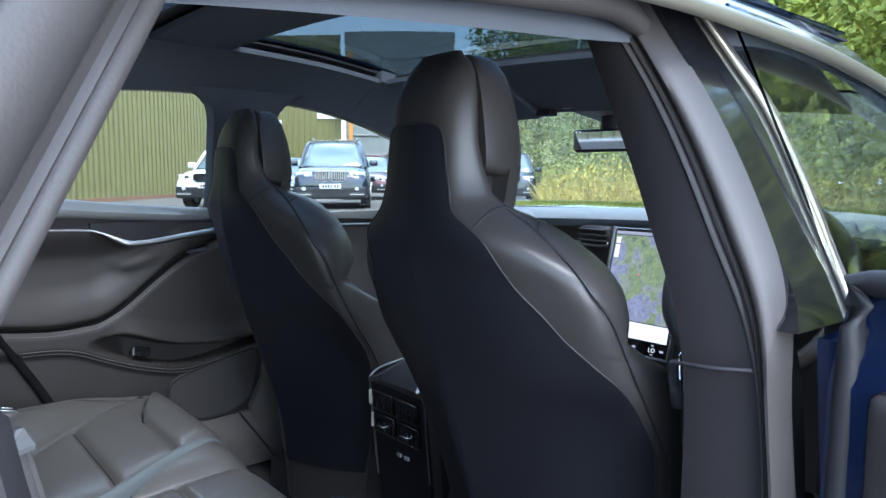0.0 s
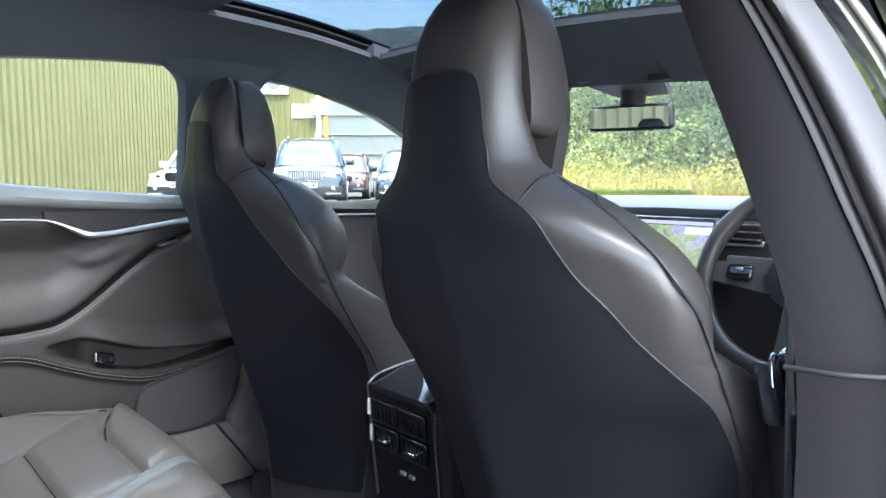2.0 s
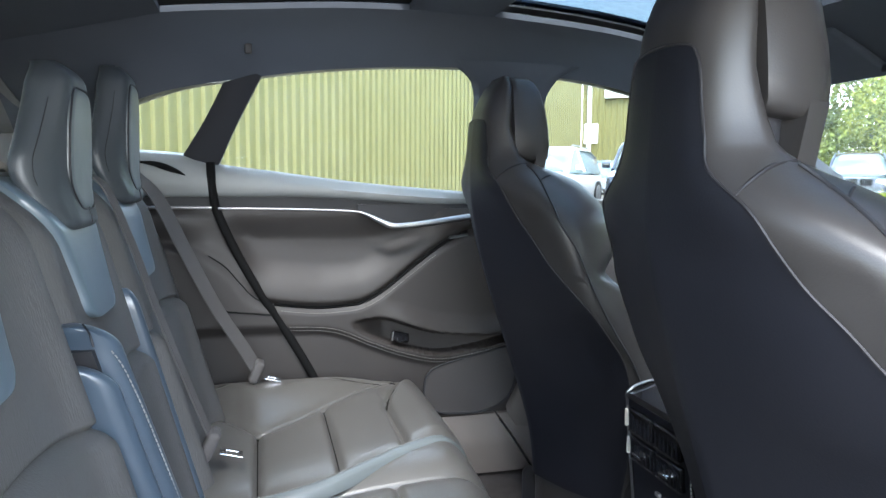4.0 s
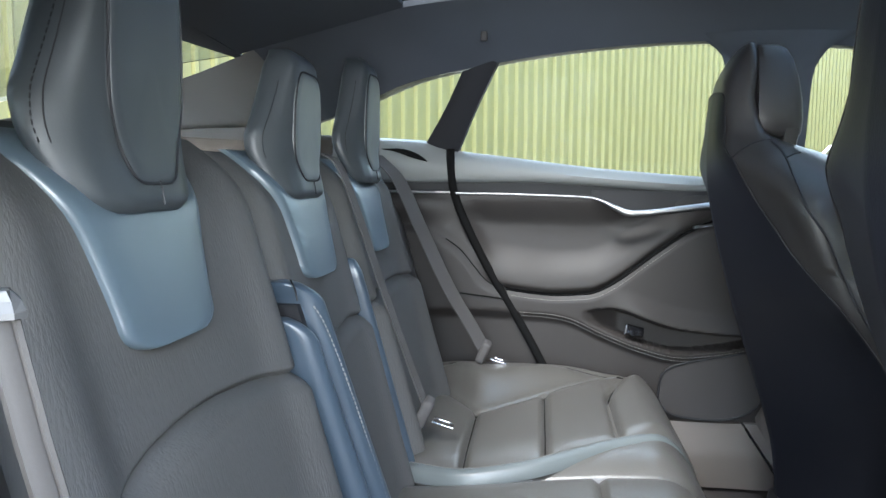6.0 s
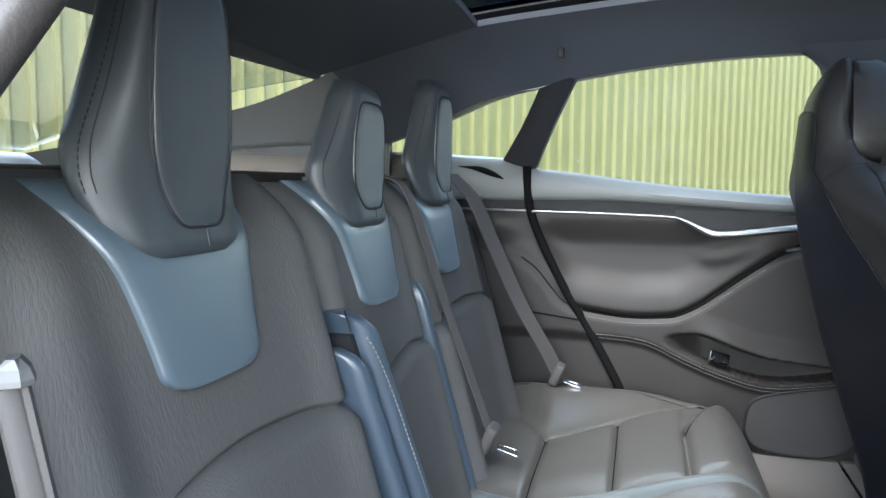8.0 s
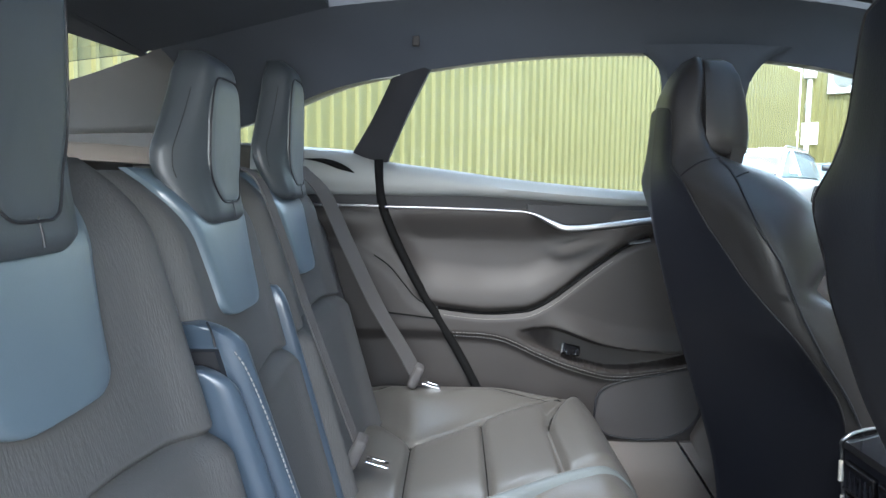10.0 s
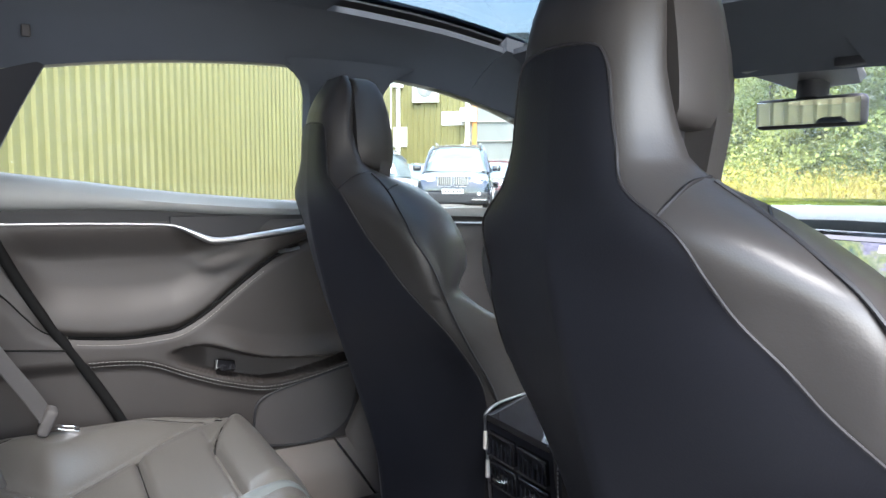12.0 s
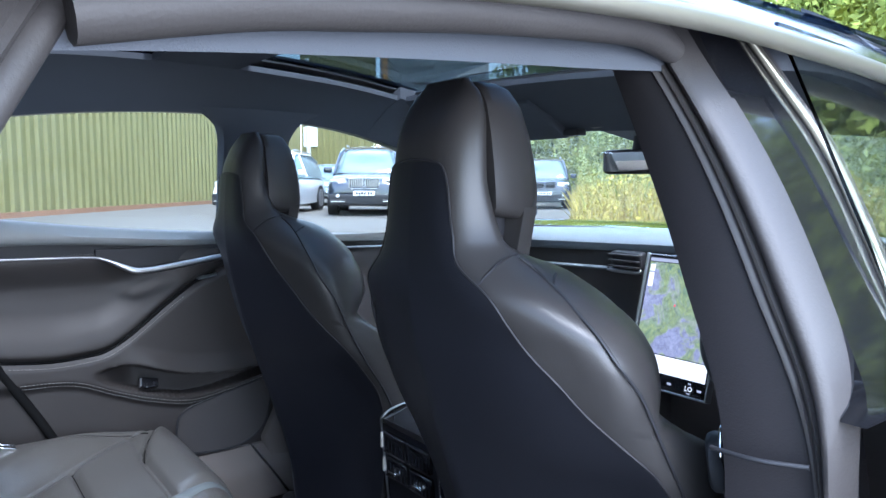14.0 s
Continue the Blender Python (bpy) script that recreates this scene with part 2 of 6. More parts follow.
def outline(points, thick, place):
    """A flat plate: its rim in 2D, laid into space by place(u, v, w)."""
    n = len(points)
    verts = [place(u, v, 0) for u, v in points] + [place(u, v, thick) for u, v in points]
    faces = [tuple(range(n)), tuple(reversed(range(n, 2 * n)))] + [(i, (i + 1) % n, (i + 1) % n + n, i + n) for i in range(n)]
    return shape(verts, faces)


# ---- the ground and what stands round the car ----
GROUND = -0.08


def ground_z(x, y):
    d = math.hypot(x, y)
    u = min(1, max(0, (d - 3) / 14))
    return GROUND + 0.30 * u * u * (3 - 2 * u)


GROUND_MAT = material("pale_paving", (0.118, 0.105, 0.084), 0.9, vary=0.2, scale=0.6, bump=0.5, grain=12)
rings = [0, 2, 4, 6, 9, 12, 15, 18, 24, 35, 60, 120, 300, 900]
gv, gf = [(0, 0, ground_z(0, 0))], []
for r in rings[1:]:
    gv += [(r * math.cos(a), r * math.sin(a), ground_z(r, 0)) for a in np.linspace(0, 2 * math.pi, 48, endpoint=False)]
for i in range(len(rings) - 1):
    for j in range(48):
        a, b = 1 + (i - 1) * 48 + j, 1 + (i - 1) * 48 + (j + 1) % 48
        gf.append((0, a + 48, b + 48) if i == 0 else (a, b, b + 48, a + 48))
ground = tagged(part("ground", shape(gv, gf), GROUND_MAT), "pale sunlit paved yard around the car", "ground", kind="structure")

CLAD = material("olive_yellow_cladding", (0.178, 0.164, 0.060), 0.48, vary=0.08, scale=0.7, bump=0.05, grain=40)
WALL_DIR = Vector((0.669, 0.743, 0))
WALL_OUT = Vector((0.743, -0.669, 0))
WALL_NEAR = Vector((0.3, -0.9, 0)) - WALL_OUT * 11.8


def cladding(start, along, out, length, height, z0, pitch=0.333):
    """Profiled steel sheet: broad flat pans with narrow raised ribs."""
    verts, faces = [], []
    for i in range(int(length / pitch)):
        for s, d in ((0, 0), (pitch - 0.14, 0), (pitch - 0.10, 0.075), (pitch - 0.04, 0.075)):
            p = start + along * (i * pitch + s) + out * d
            verts += [(p.x, p.y, z0), (p.x, p.y, z0 + height)]
    n = len(verts) // 2
    faces = [(2 * i, 2 * i + 2, 2 * i + 3, 2 * i + 1) for i in range(n - 1)]
    off = len(verts)
    verts += [(v[0] - out.x * 0.15, v[1] - out.y * 0.15, v[2]) for v in verts]
    faces += [tuple(off + k for k in reversed(f)) for f in faces]
    faces += [(2 * i + 1, 2 * i + 3, off + 2 * i + 3, off + 2 * i + 1) for i in range(n - 1)]
    return shape(verts, faces)


side_wall = tagged(part("wall_side", cladding(WALL_NEAR - WALL_DIR * 16, WALL_DIR, WALL_OUT, 55, 6.8, -0.1), CLAD, smooth=False),
                   "olive yellow ribbed steel cladding wall of a warehouse", "wall", kind="structure")
FACE0 = WALL_NEAR + WALL_DIR * 39.3
end_wall = tagged(part("wall_end", cladding(FACE0, WALL_OUT, -WALL_DIR, 4.6, 9, -0.1), CLAD, smooth=False),
                  "yellow ribbed steel wall behind the parked cars", "wall", kind="structure")

# ---- car shell ----
Lean = lambda z: 0.79 - (z - 0.95) * 0.52
belt = fn([(-0.9, 1.03), (-0.3, 1.02), (-0.077, 1.01), (0.048, 1.0), (0.102, 0.98), (0.247, 0.961), (0.405, 0.941), (0.532, 0.929), (0.693, 0.917), (1.0, 0.9), (1.7, 0.87)])
wintop = fn([(-0.3, 1.03), (-0.16, 1.07), (-0.051, 1.112), (0.009, 1.135), (0.131, 1.151), (0.205, 1.171), (0.392, 1.194), (0.509, 1.202), (0.654, 1.206),
             (0.915, 1.193), (1.055, 1.176), (1.241, 1.132), (1.45, 1.05), (1.8, 0.89)])


def both(make):
    """Builds on the far side (+1) and the open side (-1)."""
    for side in (1, -1):
        make(side)


floor = tagged(part("floor", block((3.2, 1.56, 0.04), (0.5, 0, 0.17), 0.01), CARPET), "black carpeted car floor", "floor", kind="structure")
under = tagged(part("underbody", block((4.6, 1.7, 0.14), (0.4, 0, 0.06), 0.05), BLACK), "dark underbody of the car", "underbody", kind="structure")

xs_roof = (-0.3, -0.16, 0.0, 0.2, 0.4, 0.65, 0.9, 1.05, 1.2)
edge_z = fn([(-0.34, 1.172), (-0.16, 1.225), (0, 1.258), (0.4, 1.29), (0.72, 1.288), (1.0, 1.272), (1.2, 1.25)])
edge_y = fn([(-0.34, 0.52), (0.0, 0.52), (0.5, 0.505), (0.7, 0.503), (0.9, 0.52), (1.05, 0.545), (1.2, 0.57)])


def edge_h(x, u=1.0):
    """Height of the roof edge; u from -1, the open side, to 1: the open side falls a little lower."""
    return edge_z(x) - 0.055 * sstep(-0.1, 0.2, x) * (1 - u) / 2


def near(side):
    """The open side stands a little further in."""
    return -0.05 if side < 0 else 0.0


# lower lip of the headliner over the open doorway
head_z = fn([(-0.3, 1.03), (-0.16, 1.06), (0.0, 1.085), (0.15, 1.108), (0.28, 1.122), (0.42, 1.133), (0.55, 1.142), (0.66, 1.148), (0.9, 1.165), (1.2, 1.13)])
head_y = fn([(-0.3, 0.70), (0.0, 0.66), (0.2, 0.62), (0.42, 0.605), (0.65, 0.60), (0.9, 0.63), (1.2, 0.66)])


def roof_side(side):
    low = [(x, Lean(wintop(x)) * side, wintop(x)) for x in xs_roof]
    if side < 0:
        low = [(x, -head_y(x), head_z(x)) for x in xs_roof]
    top = [(x, edge_y(x) * side, edge_h(x, side)) for x in xs_roof]
    tagged(part("ceiling", ribbon(low, top, 0.012, bulge=0.012), HEADLINER), "dark suede headliner side of the car roof", "headliner", kind="structure")
    out, down = (0.035, 0.008) if side > 0 else (0.008, -0.030)
    skin_low = [(x, (Lean(wintop(x)) + out) * side, wintop(x) + down) for x in xs_roof]
    skin_top = [(x, edge_y(x) * side, edge_h(x, side) + (0.042 if side > 0 else 0.036)) for x in xs_roof]
    tagged(part("roof_rail", ribbon(skin_low, skin_top, 0.006, bulge=0.03 if side > 0 else 0.012), PAINT), "dark blue painted roof rail", "roof rail", kind="structure")
    chrome = [(x, (Lean(wintop(x)) + out + 0.006) * side, wintop(x) + down + 0.003) for x in np.linspace(-0.28, 1.75, 14)]
    tagged(part("trim", tube(chrome, 0.010, 60), BRUSHED), "chrome strip along the window tops", "trim", kind="structure")
    # front pillar
    low = [(x, (Lean(wintop(x)) + near(side)) * side, wintop(x)) for x in (1.10, 1.2, 1.3, 1.45, 1.6, 1.8)]
    inn = [(x + 0.03, (Lean(wintop(x)) - d + near(side)) * side, wintop(x) + h) for x, d, h in ((1.10, 0.13, 0.095), (1.2, 0.128, 0.10), (1.3, 0.11, 0.075), (1.45, 0.08, 0.05), (1.6, 0.07, 0.045), (1.8, 0.07, 0.045))]
    out_low = [(x, (Lean(wintop(x)) + out) * side, wintop(x) + down) for x in (1.19, 1.3, 1.45, 1.6, 1.8)]
    out_top = [(x + 0.02, (Lean(wintop(x)) - 0.06 + near(side)) * side, wintop(x) + (0.075 if side > 0 else 0.030)) for x in (1.19, 1.3, 1.45, 1.6, 1.8)]
    tagged(part("roof_rail", ribbon(out_low, out_top, 0.006, bulge=0.02), PAINT), "dark blue painted windscreen pillar", "roof rail", kind="structure")
    tagged(part("pillar_front", ribbon(low, inn, 0.03, bulge=0.01), HEADLINER), "dark windscreen pillar trim", "pillar", kind="structure")


both(roof_side)


def cross_roof(x0, x1, name, drop=0.0):
    ys = np.linspace(-1, 1, 9)
    a = [(x0, edge_y(x0) * u, edge_h(x0, u) + 0.02 * (1 - u * u)) for u in ys]
    b = [(x1, edge_y(x1) * u, edge_h(x1, u) + 0.02 * (1 - u * u) - drop) for u in ys]
    return tagged(part(name, ribbon(a, b, 0.012, n=24), HEADLINER), "dark suede headliner across the roof", "headliner", kind="structure")


cross_roof(-0.34, 0.02, "ceiling")
cross_roof(0.5, 0.68, "ceiling")
cross_roof(1.15, 1.36, "ceiling", 0.085)


def roof_glass(x0, x1):
    a = [(x, edge_y(x) + 0.03, edge_z(x) + 0.034) for x in np.linspace(x0, x1, 6)]
    b = [(x, -edge_y(x) - 0.03, edge_h(x, -1) + 0.034) for x in np.linspace(x0, x1, 6)]
    return ribbon(a, b, 0.005, n=20, m=12, bulge=0.02)


for side in (1, -1):
    rim_a = [(x, (edge_y(x) + 0.035) * side, edge_h(x, side) + 0.022) for x in np.linspace(-0.02, 1.24, 12)]
    rim_b = [(x, (edge_y(x) + 0.004) * side, edge_h(x, side) + 0.026) for x in np.linspace(-0.02, 1.24, 12)]
    tagged(part("glass_border", ribbon(rim_a, rim_b, 0.004), BLACK), "black printed border of the roof glass", "border", kind="structure")
for x0, x1 in ((0.48, 0.70), (1.18, 1.26)):
    ys = np.linspace(-1, 1, 9)
    rim_a, rim_b = [[(x, edge_y(x) * u, edge_h(x, u) + 0.026 + 0.018 * (1 - u * u)) for u in ys] for x in (x0, x1)]
    tagged(part("glass_border", ribbon(rim_a, rim_b, 0.004, n=24), BLACK), "black printed border across the roof glass", "border", kind="structure")
for x0, x1 in ((-0.02, 0.52), (0.66, 1.24)):
    tagged(part("window_roof", roof_glass(x0, x1), ROOF_GLASS if x0 > 0.5 else REAR_ROOF_GLASS), "tinted panoramic glass roof panel", "glass roof", kind="structure").visible_shadow = False


def side_windows(side):
    def pane(x0, x1, top0=None):
        xs = np.linspace(x0, x1, 8)
        a = [(x, (Lean(belt(x)) + 0.012 + near(side)) * side, belt(x) - 0.02) for x in xs]
        b = [(x + (0 if top0 is None else top0), (Lean(wintop(x)) + 0.018 + near(side)) * side, wintop(x) + 0.01) for x in xs]
        return ribbon(a, b, 0.004, n=16, m=4, away=(0, side, 0))
    spans = ((-0.3, 0.12 if side > 0 else -0.02, "quarter"), (0.12, 0.8, "rear"), (0.82, 1.75, "front"))
    for x0, x1, which in spans:
        if side < 0 and which == "rear":
            continue
        w = tagged(part("window", pane(x0, x1), CABIN_GLASS, smooth=False), f"clear glass {which} side window of the car", "car window", kind="structure")
        w.visible_shadow = False


both(side_windows)


def pillars(side):
    # strip between the rear door glass and the quarter glass
    s = side
    lo, hi = [(0.03, 1.0), (0.08, 1.075), (0.125, 1.155)], [(0.102, 0.97), (0.15, 1.07), (0.21, 1.18)]
    f = lambda p, o=0.0: [(x, (Lean(z) + o) * s, z) for x, z in p]
    if s > 0:
        tagged(part("pillar_rear", ribbon(f(lo, 0.0), f(hi, 0.0), 0.03, n=20, away=(0, s, 0), bulge=-0.006), BLACK), "dark pillar strip between rear windows", "pillar", kind="structure")
    if s > 0:
        lo, hi = [(0.735, 0.88), (0.722, 1.0), (0.706, 1.12), (0.700, 1.155), (0.685, 1.187), (0.64, 1.218)], [(0.90, 0.88), (0.885, 1.0), (0.870, 1.12), (0.873, 1.158), (0.893, 1.19), (0.94, 1.216)]
        tagged(part("pillar_middle", ribbon(f(lo, -0.02), f(hi, -0.02), 0.05, n=20, away=(0, s, 0), bulge=-0.02), HEADLINER), "dark door pillar between the side windows", "pillar", kind="structure")


both(pillars)

# ---- near door pillar ----
def near_pillar():
    rear = lambda pts: [Vector(p) for p in pts]
    inner = [(0.70, -0.655, 0.25), (0.70, -0.665, 0.55), (0.69, -0.668, 0.80), (0.69, -0.62, 0.95), (0.69, -0.565, 1.08), (0.66, -0.53, 1.2)]
    outer = [(0.72, -0.765, 0.25), (0.71, -0.76, 0.55), (0.70, -0.745, 0.80), (0.69, -0.690, 0.95), (0.685, -0.627, 1.08), (0.66, -0.562, 1.2)]
    tagged(part("pillar_near", ribbon(inner, outer, 0.10, n=40, m=8, bulge=-0.003, away=(1, 0, 0)), PILLAR), "dark moulded door pillar trim beside the driver's seat", "pillar", kind="structure")
    tagged(part("trim", tube([(0.675, -0.665, 0.80), (0.672, -0.71, 0.803), (0.685, -0.75, 0.806)], 0.0025), BLACK), "joint line across the pillar trim", "trim", kind="structure")
    rim = [(0.72, -0.80, 0.25), (0.71, -0.79, 0.55), (0.70, -0.776, 0.76), (0.70, -0.770, 0.87), (0.70, -0.738, 0.96), (0.70, -0.688, 1.06), (0.695, -0.625, 1.16), (0.68, -0.60, 1.205)]
    ca, cb, rows = crom(outer, 50), crom(rim, 50), []
    for p, q in zip(ca, cb):
        # a soft lip, two fine ridges and a fat bulb
        ring = [(p[0] + 0.02, p[1], p[2])]
        for u, d in ((0.0, 0.006), (0.06, -0.004), (0.14, -0.004), (0.20, 0.001), (0.27, -0.007), (0.34, -0.008), (0.40, -0.002), (0.50, -0.012), (0.62, -0.018), (0.75, -0.018), (0.88, -0.010), (1.0, 0.006)):
            s = p + (q - p) * u
            ring.append((s[0] + d, s[1], s[2]))
        rows.append(ring + [(q[0] + 0.02, q[1], q[2])])
    tagged(part("door_seal", loft(rows), SEAL), "grey ridged rubber door seal on the pillar", "seal", kind="structure")
    c = [(0.74, -0.86, 0.25), (0.74, -0.86, 0.6), (0.73, -0.835, 0.84)]
    d = [(0.745, -0.80, 0.25), (0.745, -0.80, 0.6), (0.735, -0.79, 0.84)]
    tagged(part("door_jamb", ribbon(c, d, 0.05, n=20, away=(1, 0, 0)), PAINT), "dark blue painted door jamb", "jamb", kind="structure")
    e = [(0.69, -0.790, 0.85), (0.712, -0.777, 0.88), (0.722, -0.736, 0.957), (0.722, -0.684, 1.057), (0.71, -0.640, 1.14), (0.70, -0.615, 1.195)]
    g = [(0.816, -0.792, 0.85), (0.822, -0.776, 0.88), (0.833, -0.738, 0.953), (0.838, -0.679, 1.07), (0.818, -0.640, 1.14), (0.786, -0.614, 1.195)]
    tagged(part("pillar_cover", ribbon(e, g, 0.02, n=24, away=(0, 1, 0)), GLOSS), "gloss black pillar cover behind the front window", "pillar", kind="structure")
    tagged(part("trim", tube([(x, y - 0.004, z) for x, y, z in g], 0.0045, 24), BRUSHED), "bright edge of the front side window", "trim", kind="structure")
    tagged(part("trim", tube([(x + 0.009, y - 0.003, z) for x, y, z in g], 0.005, 24), SEAL), "grey rubber edge of the front side window", "trim", kind="structure")


near_pillar()


def opening_seal():
    pts = [(0.16, -0.640, 1.128), (0.25, -0.640, 1.146), (0.32, -0.638, 1.155), (0.42, -0.636, 1.166), (0.53, -0.632, 1.174), (0.61, -0.625, 1.176), (0.67, -0.615, 1.165)]
    tagged(part("door_seal", tube(pts, lambda u: 0.019 * (1 - 0.4 * u ** 8), 60, 14), SEAL), "grey rubber seal over the open doorway", "seal", kind="structure")
    # rear post of the doorway: soft bulb, ridge, then a broad trim flange
    rows = []
    for z in np.linspace(0.80, 1.25, 28):
        ex, ey = 0.061 + 0.585 * (z - 0.95), -0.676 + 0.34 * (z - 0.95)
        ring = []
        for u, d in ((0, -0.03), (0, 0), (0.10, 0.006), (0.25, 0.010), (0.40, 0.009), (0.50, 0.004), (0.54, 0.0), (0.60, 0.005), (0.68, 0.006), (0.75, 0.001), (0.98, 0.002), (1.02, -0.003), (1.06, 0.003), (1.5, 0.008), (2.0, 0.004), (2.4, -0.012), (2.4, -0.04)):
            ring.append((ex - 0.038 * u + 0.75 * d, ey - 0.043 * u - 0.66 * d, z - 0.010 * u))
        rows.append(ring)
    tagged(part("door_seal", loft(rows), SEAL), "grey ridged rubber seal and trim on the rear door post", "seal", kind="structure")
    pts = [(-0.02, -0.80, 0.86), (0.06, -0.80, 0.80), (0.22, -0.79, 0.66), (0.34, -0.78, 0.45), (0.40, -0.78, 0.27), (0.55, -0.78, 0.24), (0.72, -0.78, 0.25)]
    tagged(part("door_seal", tube(pts, 0.022, 60, 10), SEAL), "grey rubber seal around the lower doorway", "seal", kind="structure")
    a = [(-0.12, -0.80, 1.0), (-0.07, -0.775, 1.05), (0.01, -0.72, 1.13), (0.10, -0.675, 1.19)]
    b = [(-0.03, -0.80, 0.95), (0.0, -0.77, 1.01), (0.06, -0.71, 1.09), (0.18, -0.66, 1.17)]
    tagged(part("quarter_panel", ribbon(a, b, 0.01, n=20, away=(0, -1, 0)), PAINT), "dark blue painted rear quarter beside the doorway", "panel", kind="structure")
    c = [(-0.9, -0.90, 0.25), (-0.4, -0.90, 0.25), (0.3, -0.86, 0.25)]
    d = [(-0.9, -0.84, 1.0), (-0.4, -0.83, 1.0), (-0.03, -0.805, 0.95)]
    tagged(part("quarter_panel", ribbon(c, d, 0.01, n=30, bulge=0.05, away=(0, -1, 0)), PAINT), "dark blue painted rear wing", "panel", kind="structure")


opening_seal()

# ---- far side door ----
arm = fn([(-0.3, 0.84), (0.0, 0.80), (0.10, 0.757), (0.15, 0.703), (0.175, 0.674), (0.205, 0.657), (0.25, 0.648), (0.33, 0.640), (0.40, 0.643), (0.44, 0.650), (0.492, 0.679), (0.557, 0.73), (0.624, 0.78), (0.664, 0.803), (0.8, 0.86)])
stitch = fn([(-0.2, 0.60), (0.1, 0.605), (0.247, 0.603), (0.364, 0.594), (0.453, 0.557), (0.531, 0.527), (0.626, 0.505), (0.723, 0.515), (0.83, 0.537), (0.95, 0.55)])
pocket = fn([(0.3, 0.60), (0.40, 0.605), (0.46, 0.612), (0.505, 0.606), (0.57, 0.583), (0.63, 0.567), (0.74, 0.557), (0.83, 0.562), (0.95, 0.56)])
gap_x = fn([(0.25, 0.42), (0.499, 0.301), (0.643, 0.218), (0.739, 0.161), (0.879, 0.1), (0.968, 0.091), (1.0, 0.09)])


def door_y(x, z):
    u = z - arm(x)
    y = 0.775
    if u > 0:
        # a scoop that swells towards the arm line and rolls under it
        ahead = sstep(0.10, 0.26, x)
        y += 0.014 * sstep(0.05, 0.15, u) - (0.018 + 0.014 * ahead * (1 - 0.9 * sstep(0.30, 0.72, x))) * (1 - sstep(0.018, 0.11, u))
        y += 0.015 * ahead * (1 - sstep(0.0, 0.018, u)) ** 1.5
        y -= 0.02 * sstep(0.80, 0.87, z)
    else:
        y -= 0.020 + 0.008 * sstep(0.0, 0.02, -u)
        if x > 0.38:
            over = sstep(0, 0.055, z - pocket(x))
            y -= 0.016 * (1 - over) * sstep(0.44, 0.56, x) * sstep(-0.004, 0.004, z - pocket(x))
            inside = sstep(0, 0.010, pocket(x) - z) * sstep(0, 0.008, z - stitch(x) - 0.002) * sstep(0.40, 0.50, x)
            y += 0.045 * inside
        if z < stitch(x):
            y += 0.014 * sstep(0, 0.03, stitch(x) - z)
    return y


far_door = thing("car_door", "closed rear car door with dark leather trim panel", "car door")


def by_gap(x0, x1, zl, zh, nx, nz, sign):
    """Grid rows that end at the slanting door gap; sign +1: ahead of it, -1: behind it."""
    verts = []
    for j in range(nz + 1):
        z = zl + (zh - zl) * j / nz
        g = gap_x(z) + 0.004 * sign
        a, b = (g, x1) if sign > 0 else (x0, g)
        verts.append([(a + (b - a) * i / nx, z) for i in range(nx + 1)])
    pts = [(x, door_y(x, z), z) for row in verts for x, z in row]
    m = nx + 1
    off = len(pts)
    q = [(j * m + i, j * m + i + 1, (j + 1) * m + i + 1, (j + 1) * m + i) for j in range(nz) for i in range(nx)]
    faces = q + [tuple(off + v for v in reversed(f)) for f in q]
    pts += [(x, y + 0.03, z) for x, y, z in pts]
    for line in ([j * m for j in range(nz + 1)], [j * m + nx for j in range(nz + 1)], list(range(m)), [nz * m + i for i in range(m)]):
        faces += [(a, b, b + off, a + off) for a, b in zip(line, line[1:])]
    return shape(pts, faces)


part("panel", by_gap(0, 0.86, 0.33, 0.878, 130, 150, 1), DOOR_TRIM, far_door)
quarter = thing("quarter_trim", "dark trim panel beside the rear bench", "trim panel", kind="structure")
part("panel", by_gap(-0.35, 0, 0.33, 0.878, 40, 110, -1), DOOR_TRIM, quarter)
part("vent_slot", tube([(-0.075, 0.748, 0.985), (-0.03, 0.747, 0.980), (0.012, 0.747, 0.966), (0.035, 0.748, 0.955)], lambda u: 0.001 + 0.0065 * math.sin(math.pi * u ** 1.4), 24, 10), SHADOW_GAP, quarter, "leaf-shaped dark slot in the ledge")


def belt_pad(x0, x1, n=30):
    rows = []
    for x in np.linspace(x0, x1, n):
        b = belt(x)
        low = 0.905 if x < 0.25 else 0.905 - 0.02 * sstep(0.25, 0.7, x)
        prof = [(0.80, b), (0.782, b + 0.003), (0.768, b - 0.004), (0.757, b - 0.018), (0.750, (b + low) / 2), (0.750, low + 0.012), (0.758, low + 0.002), (0.775, low), (0.80, low)]
        rows.append([(x, y, z) for y, z in prof])
    return loft(rows)


part("belt_pad", belt_pad(0.098, 0.84), BELTPAD, far_door, "grey soft padded window ledge")
part("belt_pad", belt_pad(-0.20, 0.088), BELTPAD, quarter, "grey soft padded window ledge")
part("rear_ledge", belt_pad(-0.92, -0.202, 20), material("warm_ledge_felt", (0.075, 0.064, 0.053), 0.95, vary=0.15, scale=12, bump=0.3, grain=500, spec=0.2), quarter, "warm grey felt ledge")
# black sheets give the shade under the window ledge
part("recess_shade", field(np.linspace(0.1, 0.84, 20), lambda x: [0.868, 0.885, 0.908], lambda x, z: 0.774), BLACK, far_door)
part("recess_shade", field(np.linspace(-0.4, 0.09, 8), lambda x: [0.868, 0.885, 0.908], lambda x, z: 0.774), BLACK, quarter)
strip = [(0.105, 0.880), (0.25, 0.878), (0.402, 0.873), (0.44, 0.866), (0.475, 0.849), (0.503, 0.838), (0.54, 0.838), (0.60, 0.845), (0.688, 0.857), (0.72, 0.862)]
